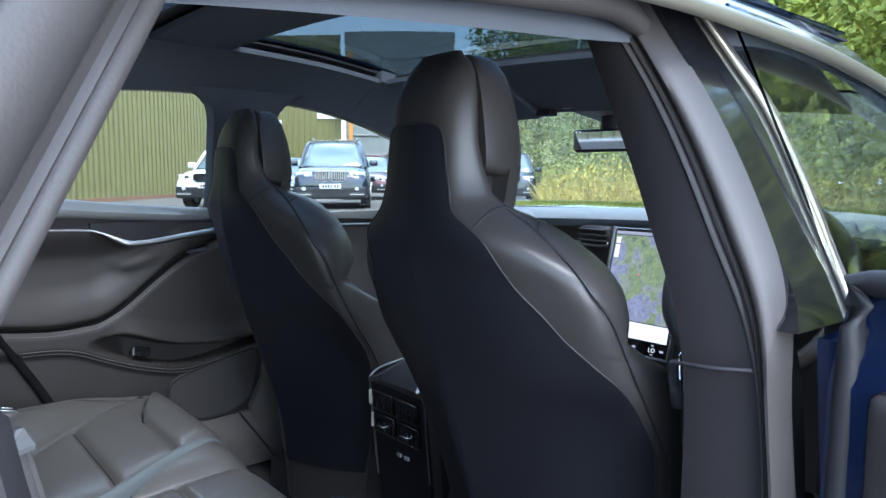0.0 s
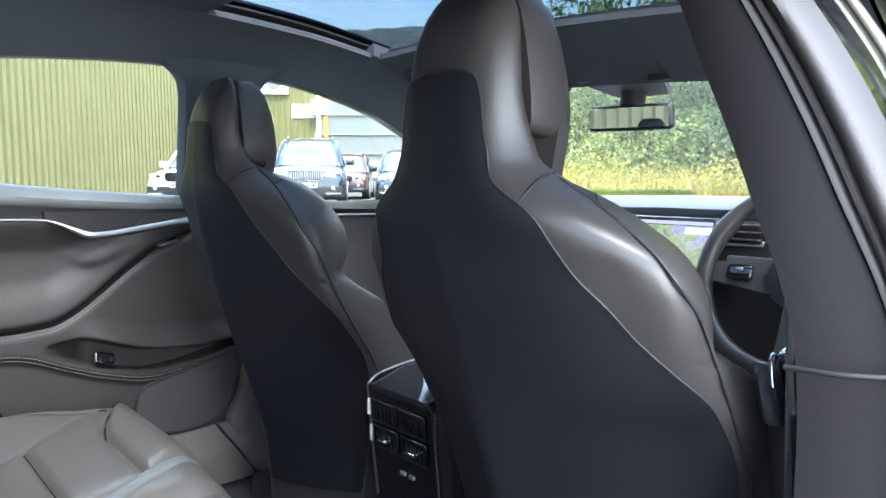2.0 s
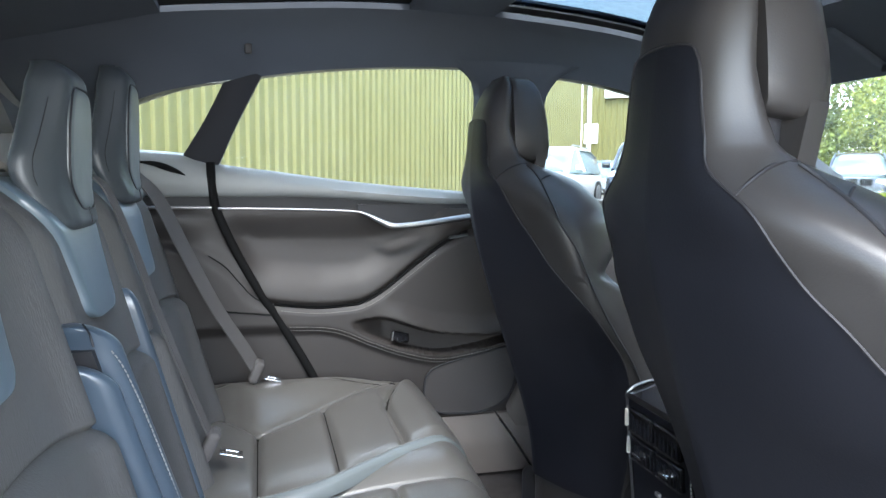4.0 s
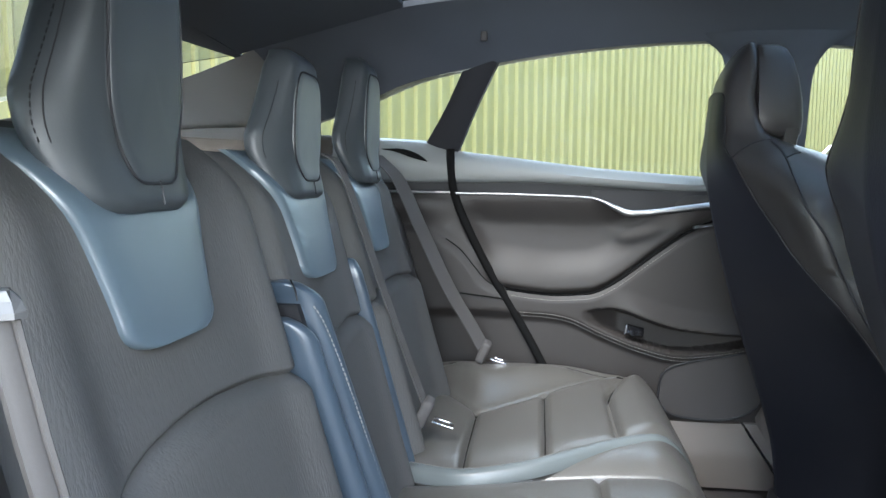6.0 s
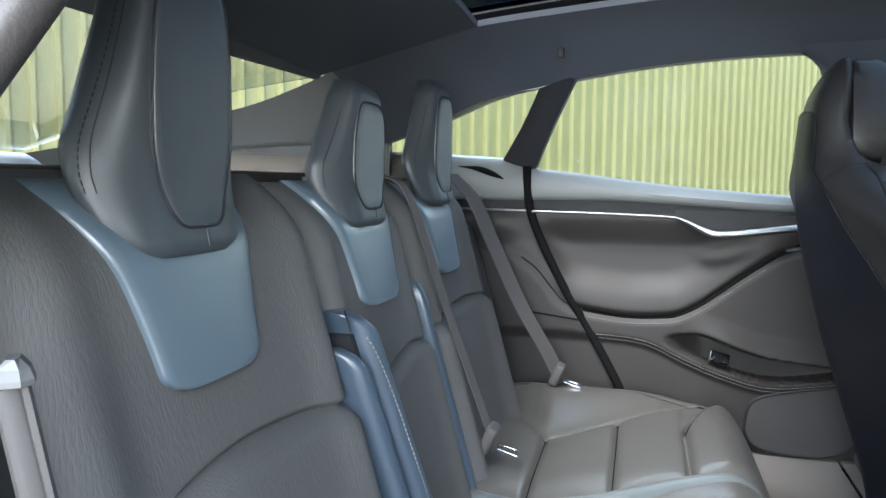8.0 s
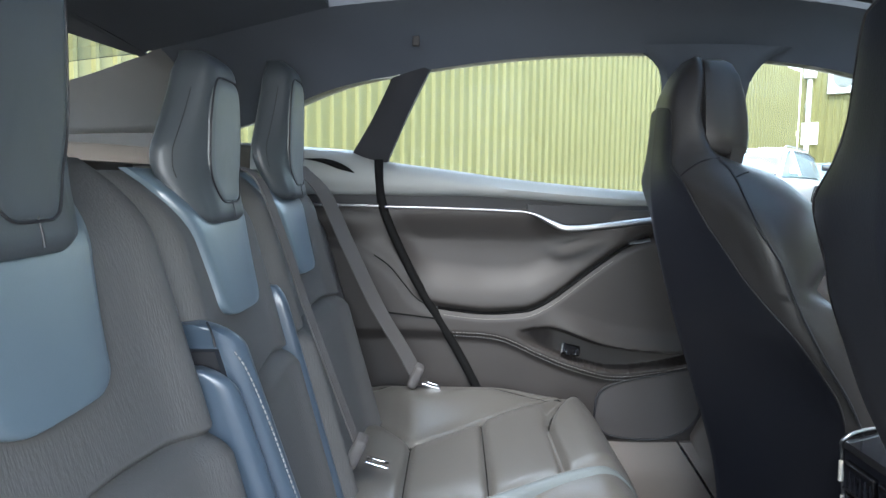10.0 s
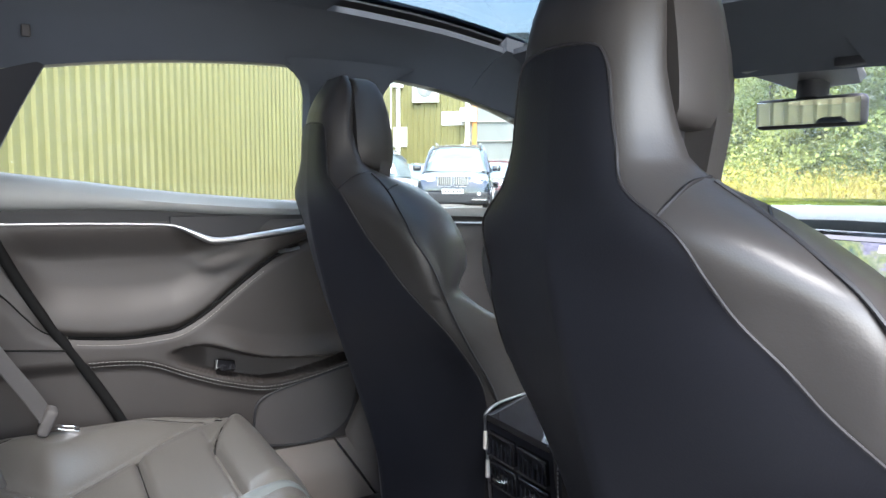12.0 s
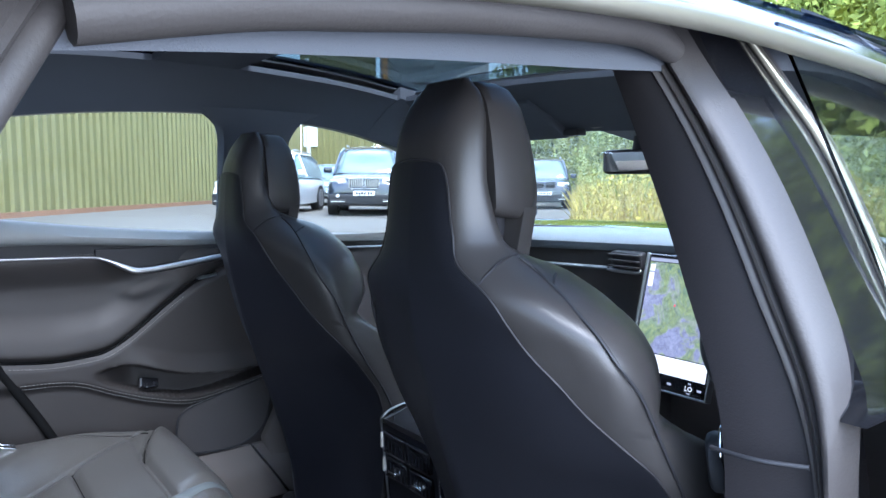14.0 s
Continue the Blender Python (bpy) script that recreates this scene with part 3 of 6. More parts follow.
edge = fn(strip)
# black plate before the panel, drawing the shade above the pull handle
part("recess_shade", field(np.linspace(0.425, 0.725, 24), lambda x: [edge(x) - 0.002, (edge(x) + 0.888) / 2, 0.888], lambda x, z: 0.757), BLACK, far_door)
part("pull_handle", tube([(x, 0.745 - 0.025 * sstep(0.42, 0.5, x), z) for x, z in strip], lambda u: 0.0035 + 0.0065 * sstep(0.5, 0.66, u), 80, 10, 0.8), SATIN, far_door, "brushed metal pull handle and strip")
part("chrome_strip", tube([(-0.35, 0.748, 0.888), (-0.1, 0.747, 0.884), (0.09, 0.746, 0.881)], 0.0035, 30), SATIN, quarter)
part("handle_recess", loft([[(x, 0.774, arm_z + 0.0), (x, 0.748, arm_z), (x, 0.744, arm_z - 0.006), (x, 0.774, arm_z - 0.006)] for x, arm_z in ((0.655, 0.808), (0.675, 0.811), (0.70, 0.816))]), SATIN, far_door)
seal_pts = [(gap_x(z), 0.752, z) for z in (0.40, 0.499, 0.6, 0.7, 0.8, 0.879, 0.94, 0.985)]
part("seam", tube([(x, door_y(x, z) - 0.0016, z) for x, z in ((0.09, 0.643), (0.15, 0.636), (0.222, 0.628))], 0.0018, 14, 6), SHADOW_GAP, quarter)
part("scoop_line", tube([(x, door_y(x, arm(x)) - 0.001, arm(x)) for x in np.linspace(0.08, 0.20, 12)], 0.0016, 30, 6), SHADOW_GAP, quarter)
tagged(part("door_seal", tube(seal_pts, 0.010, 50), SHADOW_GAP), "dark seal line behind the rear door", "seal", kind="structure")
for dz in (0.0, 0.009):
    part("stitching", stitches([(x, door_y(x, stitch(x) - 0.006 - dz) - 0.0012, stitch(x) - 0.006 - dz) for x in np.linspace(0.26, 0.84, 30)], 0.0075, 0.0007), STITCH, far_door)
part("armrest_line", tube([(x, door_y(x, arm(x)) + 0.0015, arm(x)) for x in np.linspace(0.225, 0.70, 36)], 0.0040, 110, 6), SHADOW_GAP, far_door)
part("armrest_seam", stitches([(x, door_y(x, arm(x) - 0.013) - 0.0005, arm(x) - 0.013) for x in np.linspace(0.24, 0.62, 24)], 0.0075, 0.0006), THREAD, far_door)
spk = [(0.589, 0.427), (0.596, 0.458), (0.618, 0.476), (0.660, 0.490), (0.737, 0.506), (0.823, 0.522), (0.838, 0.50), (0.836, 0.458), (0.815, 0.393), (0.764, 0.360), (0.70, 0.352), (0.62, 0.362), (0.591, 0.39)]
part("speaker_cover", outline([tuple(p) for p in crom(spk + spk[:1], 60)[:-1]], 0.012, lambda u, v, w: (u, 0.748 + w, v)), material("speaker_mesh", (0.044, 0.040, 0.038), 0.7, bump=0.3, grain=900), far_door, "perforated dark speaker cover", smooth=False)
part("speaker_rim", tube([(u, 0.748, v) for u, v in spk + spk[:1]], 0.0028, 80), BLACK, far_door)
switch = part("switch_plate", block((0.042, 0.012, 0.024), (0.531, 0.764, 0.556), 0.004, (-25, 12, 0)), GLOSS, far_door, "window switch with bright edge")
part("switch_edge", block((0.002, 0.013, 0.022), (0.511, 0.760, 0.560), 0.001, (-25, 12, 0)), SATIN, switch)
for dx in (-0.006, 0.014):
    part("switch_key", block((0.012, 0.012, 0.014), (0.531 + dx, 0.757, 0.551), 0.003, (-25, 12, 0)), GLOSS, switch)

# front door of the far side
front_door = thing("car_door", "closed front passenger door with dark trim", "car door")
part("panel", field(np.linspace(0.88, 1.75, 20), lambda x: [0.3, 0.4, 0.5, 0.6, 0.7, 0.8, 0.85, 0.878], lambda x, z: 0.76 + 0.02 * sstep(0.5, 0.7, z)), TRIM, front_door)
part("belt_pad", belt_pad(0.86, 1.75), BELTPAD, front_door, "grey soft padded window ledge")
part("chrome_strip", tube([(0.9, 0.745, 0.865), (1.3, 0.745, 0.855), (1.7, 0.745, 0.845)], 0.003), SATIN, front_door)
foot_rows = []
for z, x0 in ((0.285, 0.823), (0.30, 0.822), (0.36, 0.812), (0.43, 0.848), (0.50, 0.862), (0.60, 0.872), (0.75, 0.878), (0.89, 0.88)):
    foot_rows.append([(x0, 0.80, z), (x0, 0.752, z), (x0 + 0.012, 0.742, z), (x0 + 0.12, 0.735, z), (x0 + 0.12, 0.80, z)])
tagged(part("pillar_foot", loft(foot_rows), SILL), "warm grey lower door pillar trim", "pillar", kind="structure")
sill = thing("door_sill", "metal-look door sill trim at the floor", "sill", kind="structure")
def sill_plate(x0, x1):
    prof = [(0.80, 0.20), (0.722, 0.20), (0.725, 0.270), (0.732, 0.292), (0.742, 0.312), (0.752, 0.345), (0.80, 0.355)]
    return loft([[(x + 0.045 * (z - 0.29) / -0.07, y, z) for y, z in prof] for x in np.linspace(x0, x1, 5)])


part("plate", sill_plate(0.33, 0.815), SILL, sill)
part("plate", sill_plate(0.822, 1.44), SILL, sill)
for s in (1, -1):
    tagged(part("side_skirt", block((4.4, 0.10, 0.30), (0.4, 0.86 * s, 0.15), 0.04), PAINT), "dark blue lower side of the car", "panel", kind="structure")
tagged(part("door_skin", ribbon([(-0.9, 0.93, 0.25), (0.4, 0.93, 0.25), (1.75, 0.93, 0.25)], [(-0.9, 0.84, 1.0), (0.4, 0.84, 0.93), (1.75, 0.83, 0.86)], 0.01, bulge=0.06, away=(0, 1, 0)), PAINT), "dark blue outer skin of the closed doors", "panel", kind="structure")

# ---- front seats ----
W = fn([(0.26, 0.165), (0.33, 0.175), (0.45, 0.20), (0.55, 0.225), (0.65, 0.24), (0.75, 0.245), (0.84, 0.238), (0.88, 0.221), (0.91, 0.184), (0.935, 0.146), (0.955, 0.114), (0.98, 0.090), (1.03, 0.079), (1.08, 0.074), (1.12, 0.068), (1.145, 0.056), (1.16, 0.036)])
XS = fn([(0.33, 0.80), (0.43, 0.805), (0.5, 0.81), (0.61, 0.788), (0.70, 0.735), (0.75, 0.695), (0.86, 0.645), (0.914, 0.63), (0.96, 0.612), (1.0, 0.602), (1.03, 0.596), (1.06, 0.594), (1.16, 0.602)])
XR = fn([(0.33, 0.70), (0.43, 0.69), (0.5, 0.675), (0.61, 0.64), (0.75, 0.595), (0.86, 0.563), (0.93, 0.554), (1.0, 0.556), (1.06, 0.560), (1.1, 0.566), (1.14, 0.584), (1.16, 0.602)])
XP = fn([(0.33, 0.79), (0.5, 0.795), (0.63, 0.768), (0.70, 0.725), (0.75, 0.683), (0.80, 0.640), (0.86, 0.602), (0.90, 0.580), (0.935, 0.567), (1.0, 0.561), (1.05, 0.561), (1.08, 0.559)])

LOBE = fn([(0.30, 0.12), (0.66, 0.15), (0.70, 0.145), (0.744, 0.115), (0.775, 0.075), (0.79, 0.072), (0.805, 0.090), (0.83, 0.115), (0.87, 0.125), (0.93, 0.115), (0.96, 0.09)])   # how far the side padding stands forward


def half_section(z, k=60):
    """From the rear centre round the side to the front centre at height z."""
    w, xs, xr = W(z), XS(z), XR(z)
    head = sstep(0.940, 0.982, z)
    low = 1 - sstep(0.865, 0.935, z)
    d = xs - xr
    fore, soft = LOBE(z), 0.25 + 0.75 * sstep(0.775, 0.80, z)
    xf = xs + fore * (1 - head) + 0.014 * head
    xi = xs + 0.5 * fore * (1 - head) + 0.018 * head
    a, b = 0.06 * d * (1 - low) + 0.34 * d * low, 0.35 * d * (1 - low) + 0.70 * d * low
    half = [(xr, 0.0), (xr + a, w * 0.52), (xr + b, w * 0.83), (xs, w), (xs + (xf - xs) * 0.55, w - 0.017 * soft * (1 - head)), (xf, w - 0.070 * soft * (1 - head) - 0.008 * head),
            (xi + 0.3 * (xf - xi), (w - 0.105) * (1 - head) + head * w * 0.6), (xi, 0.0)]
    return crom(half, k)


def seat_section(z):
    c = half_section(z, 24)
    return [(x, y, z) for x, y in c] + [(x, -y, z) for x, y in c[-2:0:-1]]


def seat_y(x, z):
    """How far out the seat's side lies at depth x and height z."""
    c = half_section(z, 160)
    top = int(np.argmax(c[:, 0]))
    return float(np.interp(x, c[:top + 1, 0], c[:top + 1, 1]))


HEAD_PANEL = fn([(0.93, seat_y(XP(0.93), 0.93)), (0.95, 0.080), (0.97, 0.068), (1.0, 0.060), (1.04, 0.054), (1.056, 0.049), (1.064, 0.042), (1.068, 0.032)])


def front_seat(at, label, rise=0.0):
    up = lambda z: z + rise * sstep(0.70, 0.93, z) * (1 - sstep(0.965, 1.14, z))   # the shoulders set higher
    seat = thing("front_seat", label, "car seat", "front seats", at)
    zs = [0.26, 0.30, 0.345] + list(np.linspace(0.37, 0.74, 16)) + list(np.linspace(0.755, 0.86, 14)) + list(np.linspace(0.872, 0.98, 14)) + list(np.linspace(1.0, 1.12, 9)) + [1.133, 1.147, 1.157, 1.162]
    back = part("backrest", loft([[(x, y, up(h)) for x, y, h in seat_section(z)] for z in zs]), LEATHER, seat)
    rim, rows = [], []
    for z in list(np.linspace(0.36, 1.03, 46)) + [1.04, 1.048, 1.055, 1.060, 1.064, 1.067]:
        c = half_section(z, 160)
        top = int(np.argmax(c[:, 0]))
        stop = float(np.interp(XP(z), c[:top + 1, 0], np.arange(top + 1)))
        if z > 0.93:
            wide = int(np.argmax(c[:, 1]))
            stop = float(np.interp(HEAD_PANEL(z), c[:wide + 1, 1], np.arange(wide + 1)))
        t = np.linspace(0, stop, 22)
        h = np.stack([np.interp(t, np.arange(160), c[:, q]) for q in (0, 1)], 1)
        out = np.vstack([h[:0:-1] * (1, -1), h])
        lift = 0.0045
        mid = np.array((XS(z), 0))
        skin = [p + lift * (p - mid) / max(0.02, np.linalg.norm(p - mid)) for p in out]
        rows.append([(x, y, up(z)) for x, y in skin] + [(x * 0.94 + mid[0] * 0.06, y * 0.94, up(z)) for x, y in skin[::-1]])
        rim.append((skin[-1][0], skin[-1][1], up(z)))
    part("back_panel", loft(rows), SHELL, seat, "smooth dark seat back panel")
    edge = [(x, y, z) for x, y, z in rim[::2] if z > 0.42] + [(XR(1.068) - 0.003, 0.02, up(1.069)), (XR(1.068) - 0.004, 0, up(1.070))]
    part("piping", tube(edge + [(x, -y, z) for x, y, z in edge[-2::-1]], 0.0015, 240, 6), PIPING, seat)
    # head cushion
    rows = []
    for z, w, x0, x1 in ((1.010, 0.068, 0.622, 0.670), (1.012, 0.077, 0.618, 0.679), (1.020, 0.082, 0.615, 0.684), (1.04, 0.083, 0.612, 0.686), (1.07, 0.080, 0.611, 0.684), (1.10, 0.075, 0.611, 0.679), (1.13, 0.067, 0.612, 0.671), (1.15, 0.055, 0.614, 0.662), (1.158, 0.040, 0.618, 0.654)):
        c = crom([(x0, 0), (x0, w * 0.85), (x0 + 0.003, w * 0.97), ((x0 + x1) / 2, w), (x1 - 0.012, w * 0.95), (x1 - 0.001, w * 0.8), (x1, 0)], 18)
        slant = lambda x: z - 0.16 * (x - 0.60) * max(0, 1.12 - z) / 0.11
        rows.append([(x, y, slant(x)) for x, y in c] + [(x, -y, slant(x)) for x, y in c[-2:0:-1]])
    part("head_cushion", loft(rows), LEATHER, seat, "padded leather head cushion")
    # added black block that darkens the hollow below the head cushion like shade
    part("neck_shade", block((0.044, 0.110, 0.13), (0.632, 0, 0.960), 0.012), BLACK, seat, "black block as the shade of the neck hollow")
    part("neck_pad", loft([[(x, y * w, z) for x, y in ((0.654 - d, -1), (0.648 - d, 0), (0.654 - d, 1), (0.676 - d, 0.97), (0.684 - d, 0.7), (0.684 - d, -0.7), (0.676 - d, -0.97))] for z, w, d in ((0.935, 0.074, 0.010), (0.975, 0.079, 0.006), (1.016, 0.082, 0.0))]), LEATHER, seat, "leather front of the neck")
    for s in (1, -1):
        part("shoulder_seam", tube([(x, s * (seat_y(x, z) + 0.0004), up(z)) for x, z in ((0.565, 0.933), (0.578, 0.947), (0.600, 0.960), (0.628, 0.965))], 0.0017, 30, 6), PIPING, seat)
        part("shoulder_seam", tube([(x, s * (seat_y(x, z) + 0.0004), up(z)) for x, z in ((0.637, 0.935), (0.650, 0.940), (0.664, 0.943))], 0.0015, 12, 6), PIPING, seat)
        part("bolster_seam", tube([(x, s * (seat_y(x, z) + 0.001), up(z)) for x, z in ((0.626, 0.962), (0.634, 0.948), (0.635, 0.930), (0.634, 0.910), (0.635, 0.890), (0.641, 0.865), (0.655, 0.845), (0.669, 0.825), (0.697, 0.77), (0.735, 0.71), (0.775, 0.65), (0.81, 0.58))], 0.0020, 110, 6), BLACK, seat)
    # cushion and base
    rows = []
    for x, w, zt, zb in ((0.80, 0.20, 0.40, 0.30), (0.82, 0.24, 0.44, 0.27), (0.9, 0.265, 0.455, 0.26), (1.05, 0.265, 0.465, 0.27), (1.15, 0.26, 0.46, 0.29), (1.20, 0.24, 0.43, 0.32)):
        half = [(0, zt - 0.03), (w * 0.6, zt - 0.03), (w * 0.85, zt), (w, zt - 0.03), (w * 1.0, zb + 0.03), (w * 0.9, zb), (0, zb)]
        c = crom(half, 22)
        rows.append([(x, y, z) for y, z in c] + [(x, -y, z) for y, z in c[-2:0:-1]])
    part("cushion", loft(rows), LEATHER, seat)
    part("base", block((0.42, 0.40, 0.14), (0.95, 0, 0.225), 0.02), BLACK, seat)
    for s in (1, -1):
        part("seat_rail", block((0.5, 0.03, 0.03), (0.93, 0.17 * s, 0.20), 0.005), BLACK, seat)
    return seat


front_seat((0, -0.352, 0), "black leather driver's seat with smooth back panel")
front_seat((0.045, 0.378, -0.018), "black leather passenger seat with smooth back panel", 0.032)

# ---- rear bench ----
RB = lambda z: 0.195 - 0.25 * z   # face of the backrest
bench = thing("rear_bench", "black leather rear bench with three seats", "car seat")


def roll_off(z, ztop=0.955):
    """How far the backrest's top falls away."""
    return 0.05 * max(0, (z - 0.40) / (ztop - 0.40) - 0.86) ** 2 / 0.0196


def back_segment(y0, y1, ztop, arch, crown=0.03):
    """One backrest: rows from side to side, a rounded face, a padded lower half under an arched seam."""
    rows = []
    yc, hw = (y0 + y1) / 2, (y1 - y0) / 2
    for u in np.linspace(-1, 1, 41):
        y = yc + hw * u
        za = arch(y)
        zs = np.concatenate([np.linspace(0.40, za - 0.02, 16), np.linspace(za - 0.016, za + 0.016, 13), np.linspace(za + 0.02, ztop, 22)])
        ring = []
        for z in zs:
            v = (z - 0.40) / (ztop - 0.40)
            edge = 0.035 * (abs(u) ** 10) + roll_off(z, ztop)
            bolster = crown * math.exp(-((abs(u) - 0.82) / 0.16) ** 2) * (1 - 0.6 * v)
            mid = 1 - sstep(0.86, 0.96, abs(u))
            seam = 0.009 * math.exp(-((z - za) / 0.004) ** 2) * mid
            low = 0.012 * sstep(0, 0.02, za - z) * mid
            ring.append((RB(z) + bolster + low - edge - seam, y, z))
        ring += [(RB(z) - 0.16, y, z) for z in zs[::-8]]
        rows.append(ring)
    return loft(rows)


NEAR_ARCH, MID_ARCH, FAR_ARCH = fn([(-0.6, 0.67), (-0.494, 0.696), (-0.44, 0.708), (-0.356, 0.713), (-0.243, 0.703), (-0.14, 0.689)]), fn([(-0.15, 0.655), (-0.06, 0.67), (0.014, 0.69), (0.10, 0.70), (0.18, 0.695)]), fn([(0.18, 0.705), (0.385, 0.715), (0.5, 0.713), (0.61, 0.705)])
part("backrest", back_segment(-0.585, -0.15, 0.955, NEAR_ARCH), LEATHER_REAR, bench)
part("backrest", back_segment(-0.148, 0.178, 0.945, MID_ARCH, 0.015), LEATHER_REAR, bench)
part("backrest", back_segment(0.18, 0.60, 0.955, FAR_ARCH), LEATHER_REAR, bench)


HEAD_WIDE = fn([(0.0, 0.070), (0.012, 0.080), (0.035, 0.090), (0.06, 0.098), (0.085, 0.097)])
HEAD_TAPER = fn([(0.0, 0.097), (0.25, 0.081), (0.5, 0.067), (0.75, 0.056), (1.0, 0.048)])


def head_x(z, zb, zt):
    return -0.006 - 0.010 * sstep(zb, zb + 0.06, z) + 0.004 * sstep(zb + 0.06, zt, z)


def head_wide(z, zb, zt):
    """Half width of the wings: they spread to the tips above the bottom edge, then taper upwards."""
    d = z - zb
    return HEAD_WIDE(d) if d < 0.085 else HEAD_TAPER((d - 0.085) / (zt - zb - 0.085))


def ring_head(z, yc, zb, zt):
    """Narrow flat front, wings that slope back to a soft rear edge."""
    v = (z - zb) / (zt - zb)
    close = max(0.0, (v - 0.86) / 0.14)
    under = max(0.0, 0.05 - v) / 0.05
    w, xf = head_wide(z, zb, zt), head_x(z, zb, zt)
    fw = 0.056 + 0.004 * sstep(0.0, 0.25, v) - 0.014 * sstep(0.45, 1.0, v)
    dep = 0.030 + 0.018 * sstep(0.08, 0.40, v) - 0.014 * v
    k = (1 - 0.35 * close ** 2) * (1 - 0.12 * under ** 2)
    fw, w = fw * k, w * k
    xf -= 0.020 * close ** 2.5 + 0.007 * under ** 2
    dep -= 0.020 * close ** 2
    back = xf - dep - 0.016
    c = crom([(xf, 0), (xf - 0.0005, fw * 0.72), (xf - 0.006, fw), (xf - 0.3 * dep, fw + 0.34 * (w - fw)), (xf - 0.68 * dep, fw + 0.76 * (w - fw)), (xf - dep, w), (xf - dep - 0.010, w - 0.004), (back, w * 0.6), (back, 0)], 28)
    return [(x, yc + y, z) for x, y in c] + [(x, yc - y, z) for x, y in c[-2:0:-1]]


def headrest(yc, zb, zt):
    zs = list(zb + 0.10 * np.linspace(0, 1, 18) ** 1.4) + list(np.linspace(zb + 0.112, zt - 0.05, 8)) + list(zt - 0.042 * (1 - np.sin(np.linspace(0.05, 1.57, 10))))
    ob = part("headrest", loft([ring_head(z, yc, zb, zt) for z in zs]), LEATHER_SLEEK, bench)
    lo_z, hi_z = zb + 0.024, zt - 0.030
    zc, hz = (lo_z + hi_z) / 2, (hi_z - lo_z) / 2
    loop = [(hz * math.copysign(abs(math.sin(a)) ** 0.55, math.sin(a)), 0.053 * math.copysign(abs(math.cos(a)) ** 0.40, math.cos(a))) for a in np.linspace(0, 2 * math.pi, 56, endpoint=False)]
    slim = lambda dz: 1 - 0.10 * sstep(0, 1, dz / hz) - 0.20 * sstep(0.3, 1, -dz / hz)
    rows = []
    for k, d in ((1.0, -0.006), (0.99, 0.0004), (0.96, 0.0022), (0.85, 0.0032), (0.4, 0.0036), (0.05, 0.0036)):
        rows.append([(head_x(zc + dz * k, zb, zt) + d, yc + dy * k * slim(dz), zc + dz * k) for dz, dy in loop])
    # middle and far pads get the sheen-coloured copy, the near one plain leather
    part("pad", loft(rows), SHEEN_PAD if yc > -0.3 else LEATHER_SLEEK, ob, "raised oval leather pad")
    rim = [(head_x(zc + dz, zb, zt) + 0.0008, yc + dy * 1.02 * slim(dz), zc + dz * 1.01) for dz, dy in loop]
    part("pad_seam", tube(rim + rim[:1], 0.0012, 100, 6), BLACK, ob)
    part("pad_seam", tube([(head_x(z, zb, zt) + 0.0004, yc + 0.004, z) for z in (zb + 0.006, zb + 0.016, zb + 0.028)], 0.0009, 8, 6), BLACK, ob)
    for s in (1, -1):
        line, crease = [], []
        for z in np.linspace(zb + 0.052, zt - 0.045, 14):
            r = ring_head(z, yc, zb, zt)
            p, q = (r[13], r[12]) if s > 0 else (r[-13], r[-12])
            line.append((p[0] + 0.0008, p[1] + 0.0008 * s, p[2]))
            crease.append((q[0] + 0.0002, q[1] + 0.0002 * s, q[2]))
        if yc < -0.3:
            part("flank_stitching", stitches(line, 0.006, 0.0006), BLACK, ob)
        part("flank_seam", tube(crease, 0.0006, 30, 6), BLACK, ob)
    return ob


def bib(yc, zb, zt):
    """A shield-shaped sleek panel under the headrest, with rounded lower corners."""
    wide = fn([(0.0, 0.070), (0.035, 0.074), (0.09, 0.088), (0.13, 0.106), (0.165, 0.122)])
    rows = []
    for z in np.concatenate([zb + 0.018 * np.linspace(0, 1, 8) ** 1.8, np.linspace(zb + 0.024, zt, 22)]):
        w = wide(z - zb)
        if z < zb + 0.018:
            w -= 0.026 * (1 - math.sqrt(max(0.0, 1 - (1 - (z - zb) / 0.018) ** 2)))
        x = RB(z) - roll_off(z) + 0.010
        rows.append([(x - 0.016, yc + w * u, z) for u in (-1.0,)] + [(x - e, yc + w * u, z) for u, e in ((-0.99, 0.007), (-0.95, 0.003), (-0.85, 0.001), (-0.5, 0), (0, 0), (0.5, 0), (0.85, 0.001), (0.95, 0.003), (0.99, 0.007))] + [(x - 0.016, yc + w, z)])
    return loft(rows)


for yc, zb, zt in ((-0.387, 0.885, 1.150), (0.016, 0.886, 1.084), (0.398, 0.905, 1.136)):
    headrest(yc, zb, zt)
    part("bib", bib(yc if yc < 0.3 else 0.385, 0.780, 0.948), BIB, bench, "sleek shield-shaped leather panel with the sky's blue sheen in its colour")

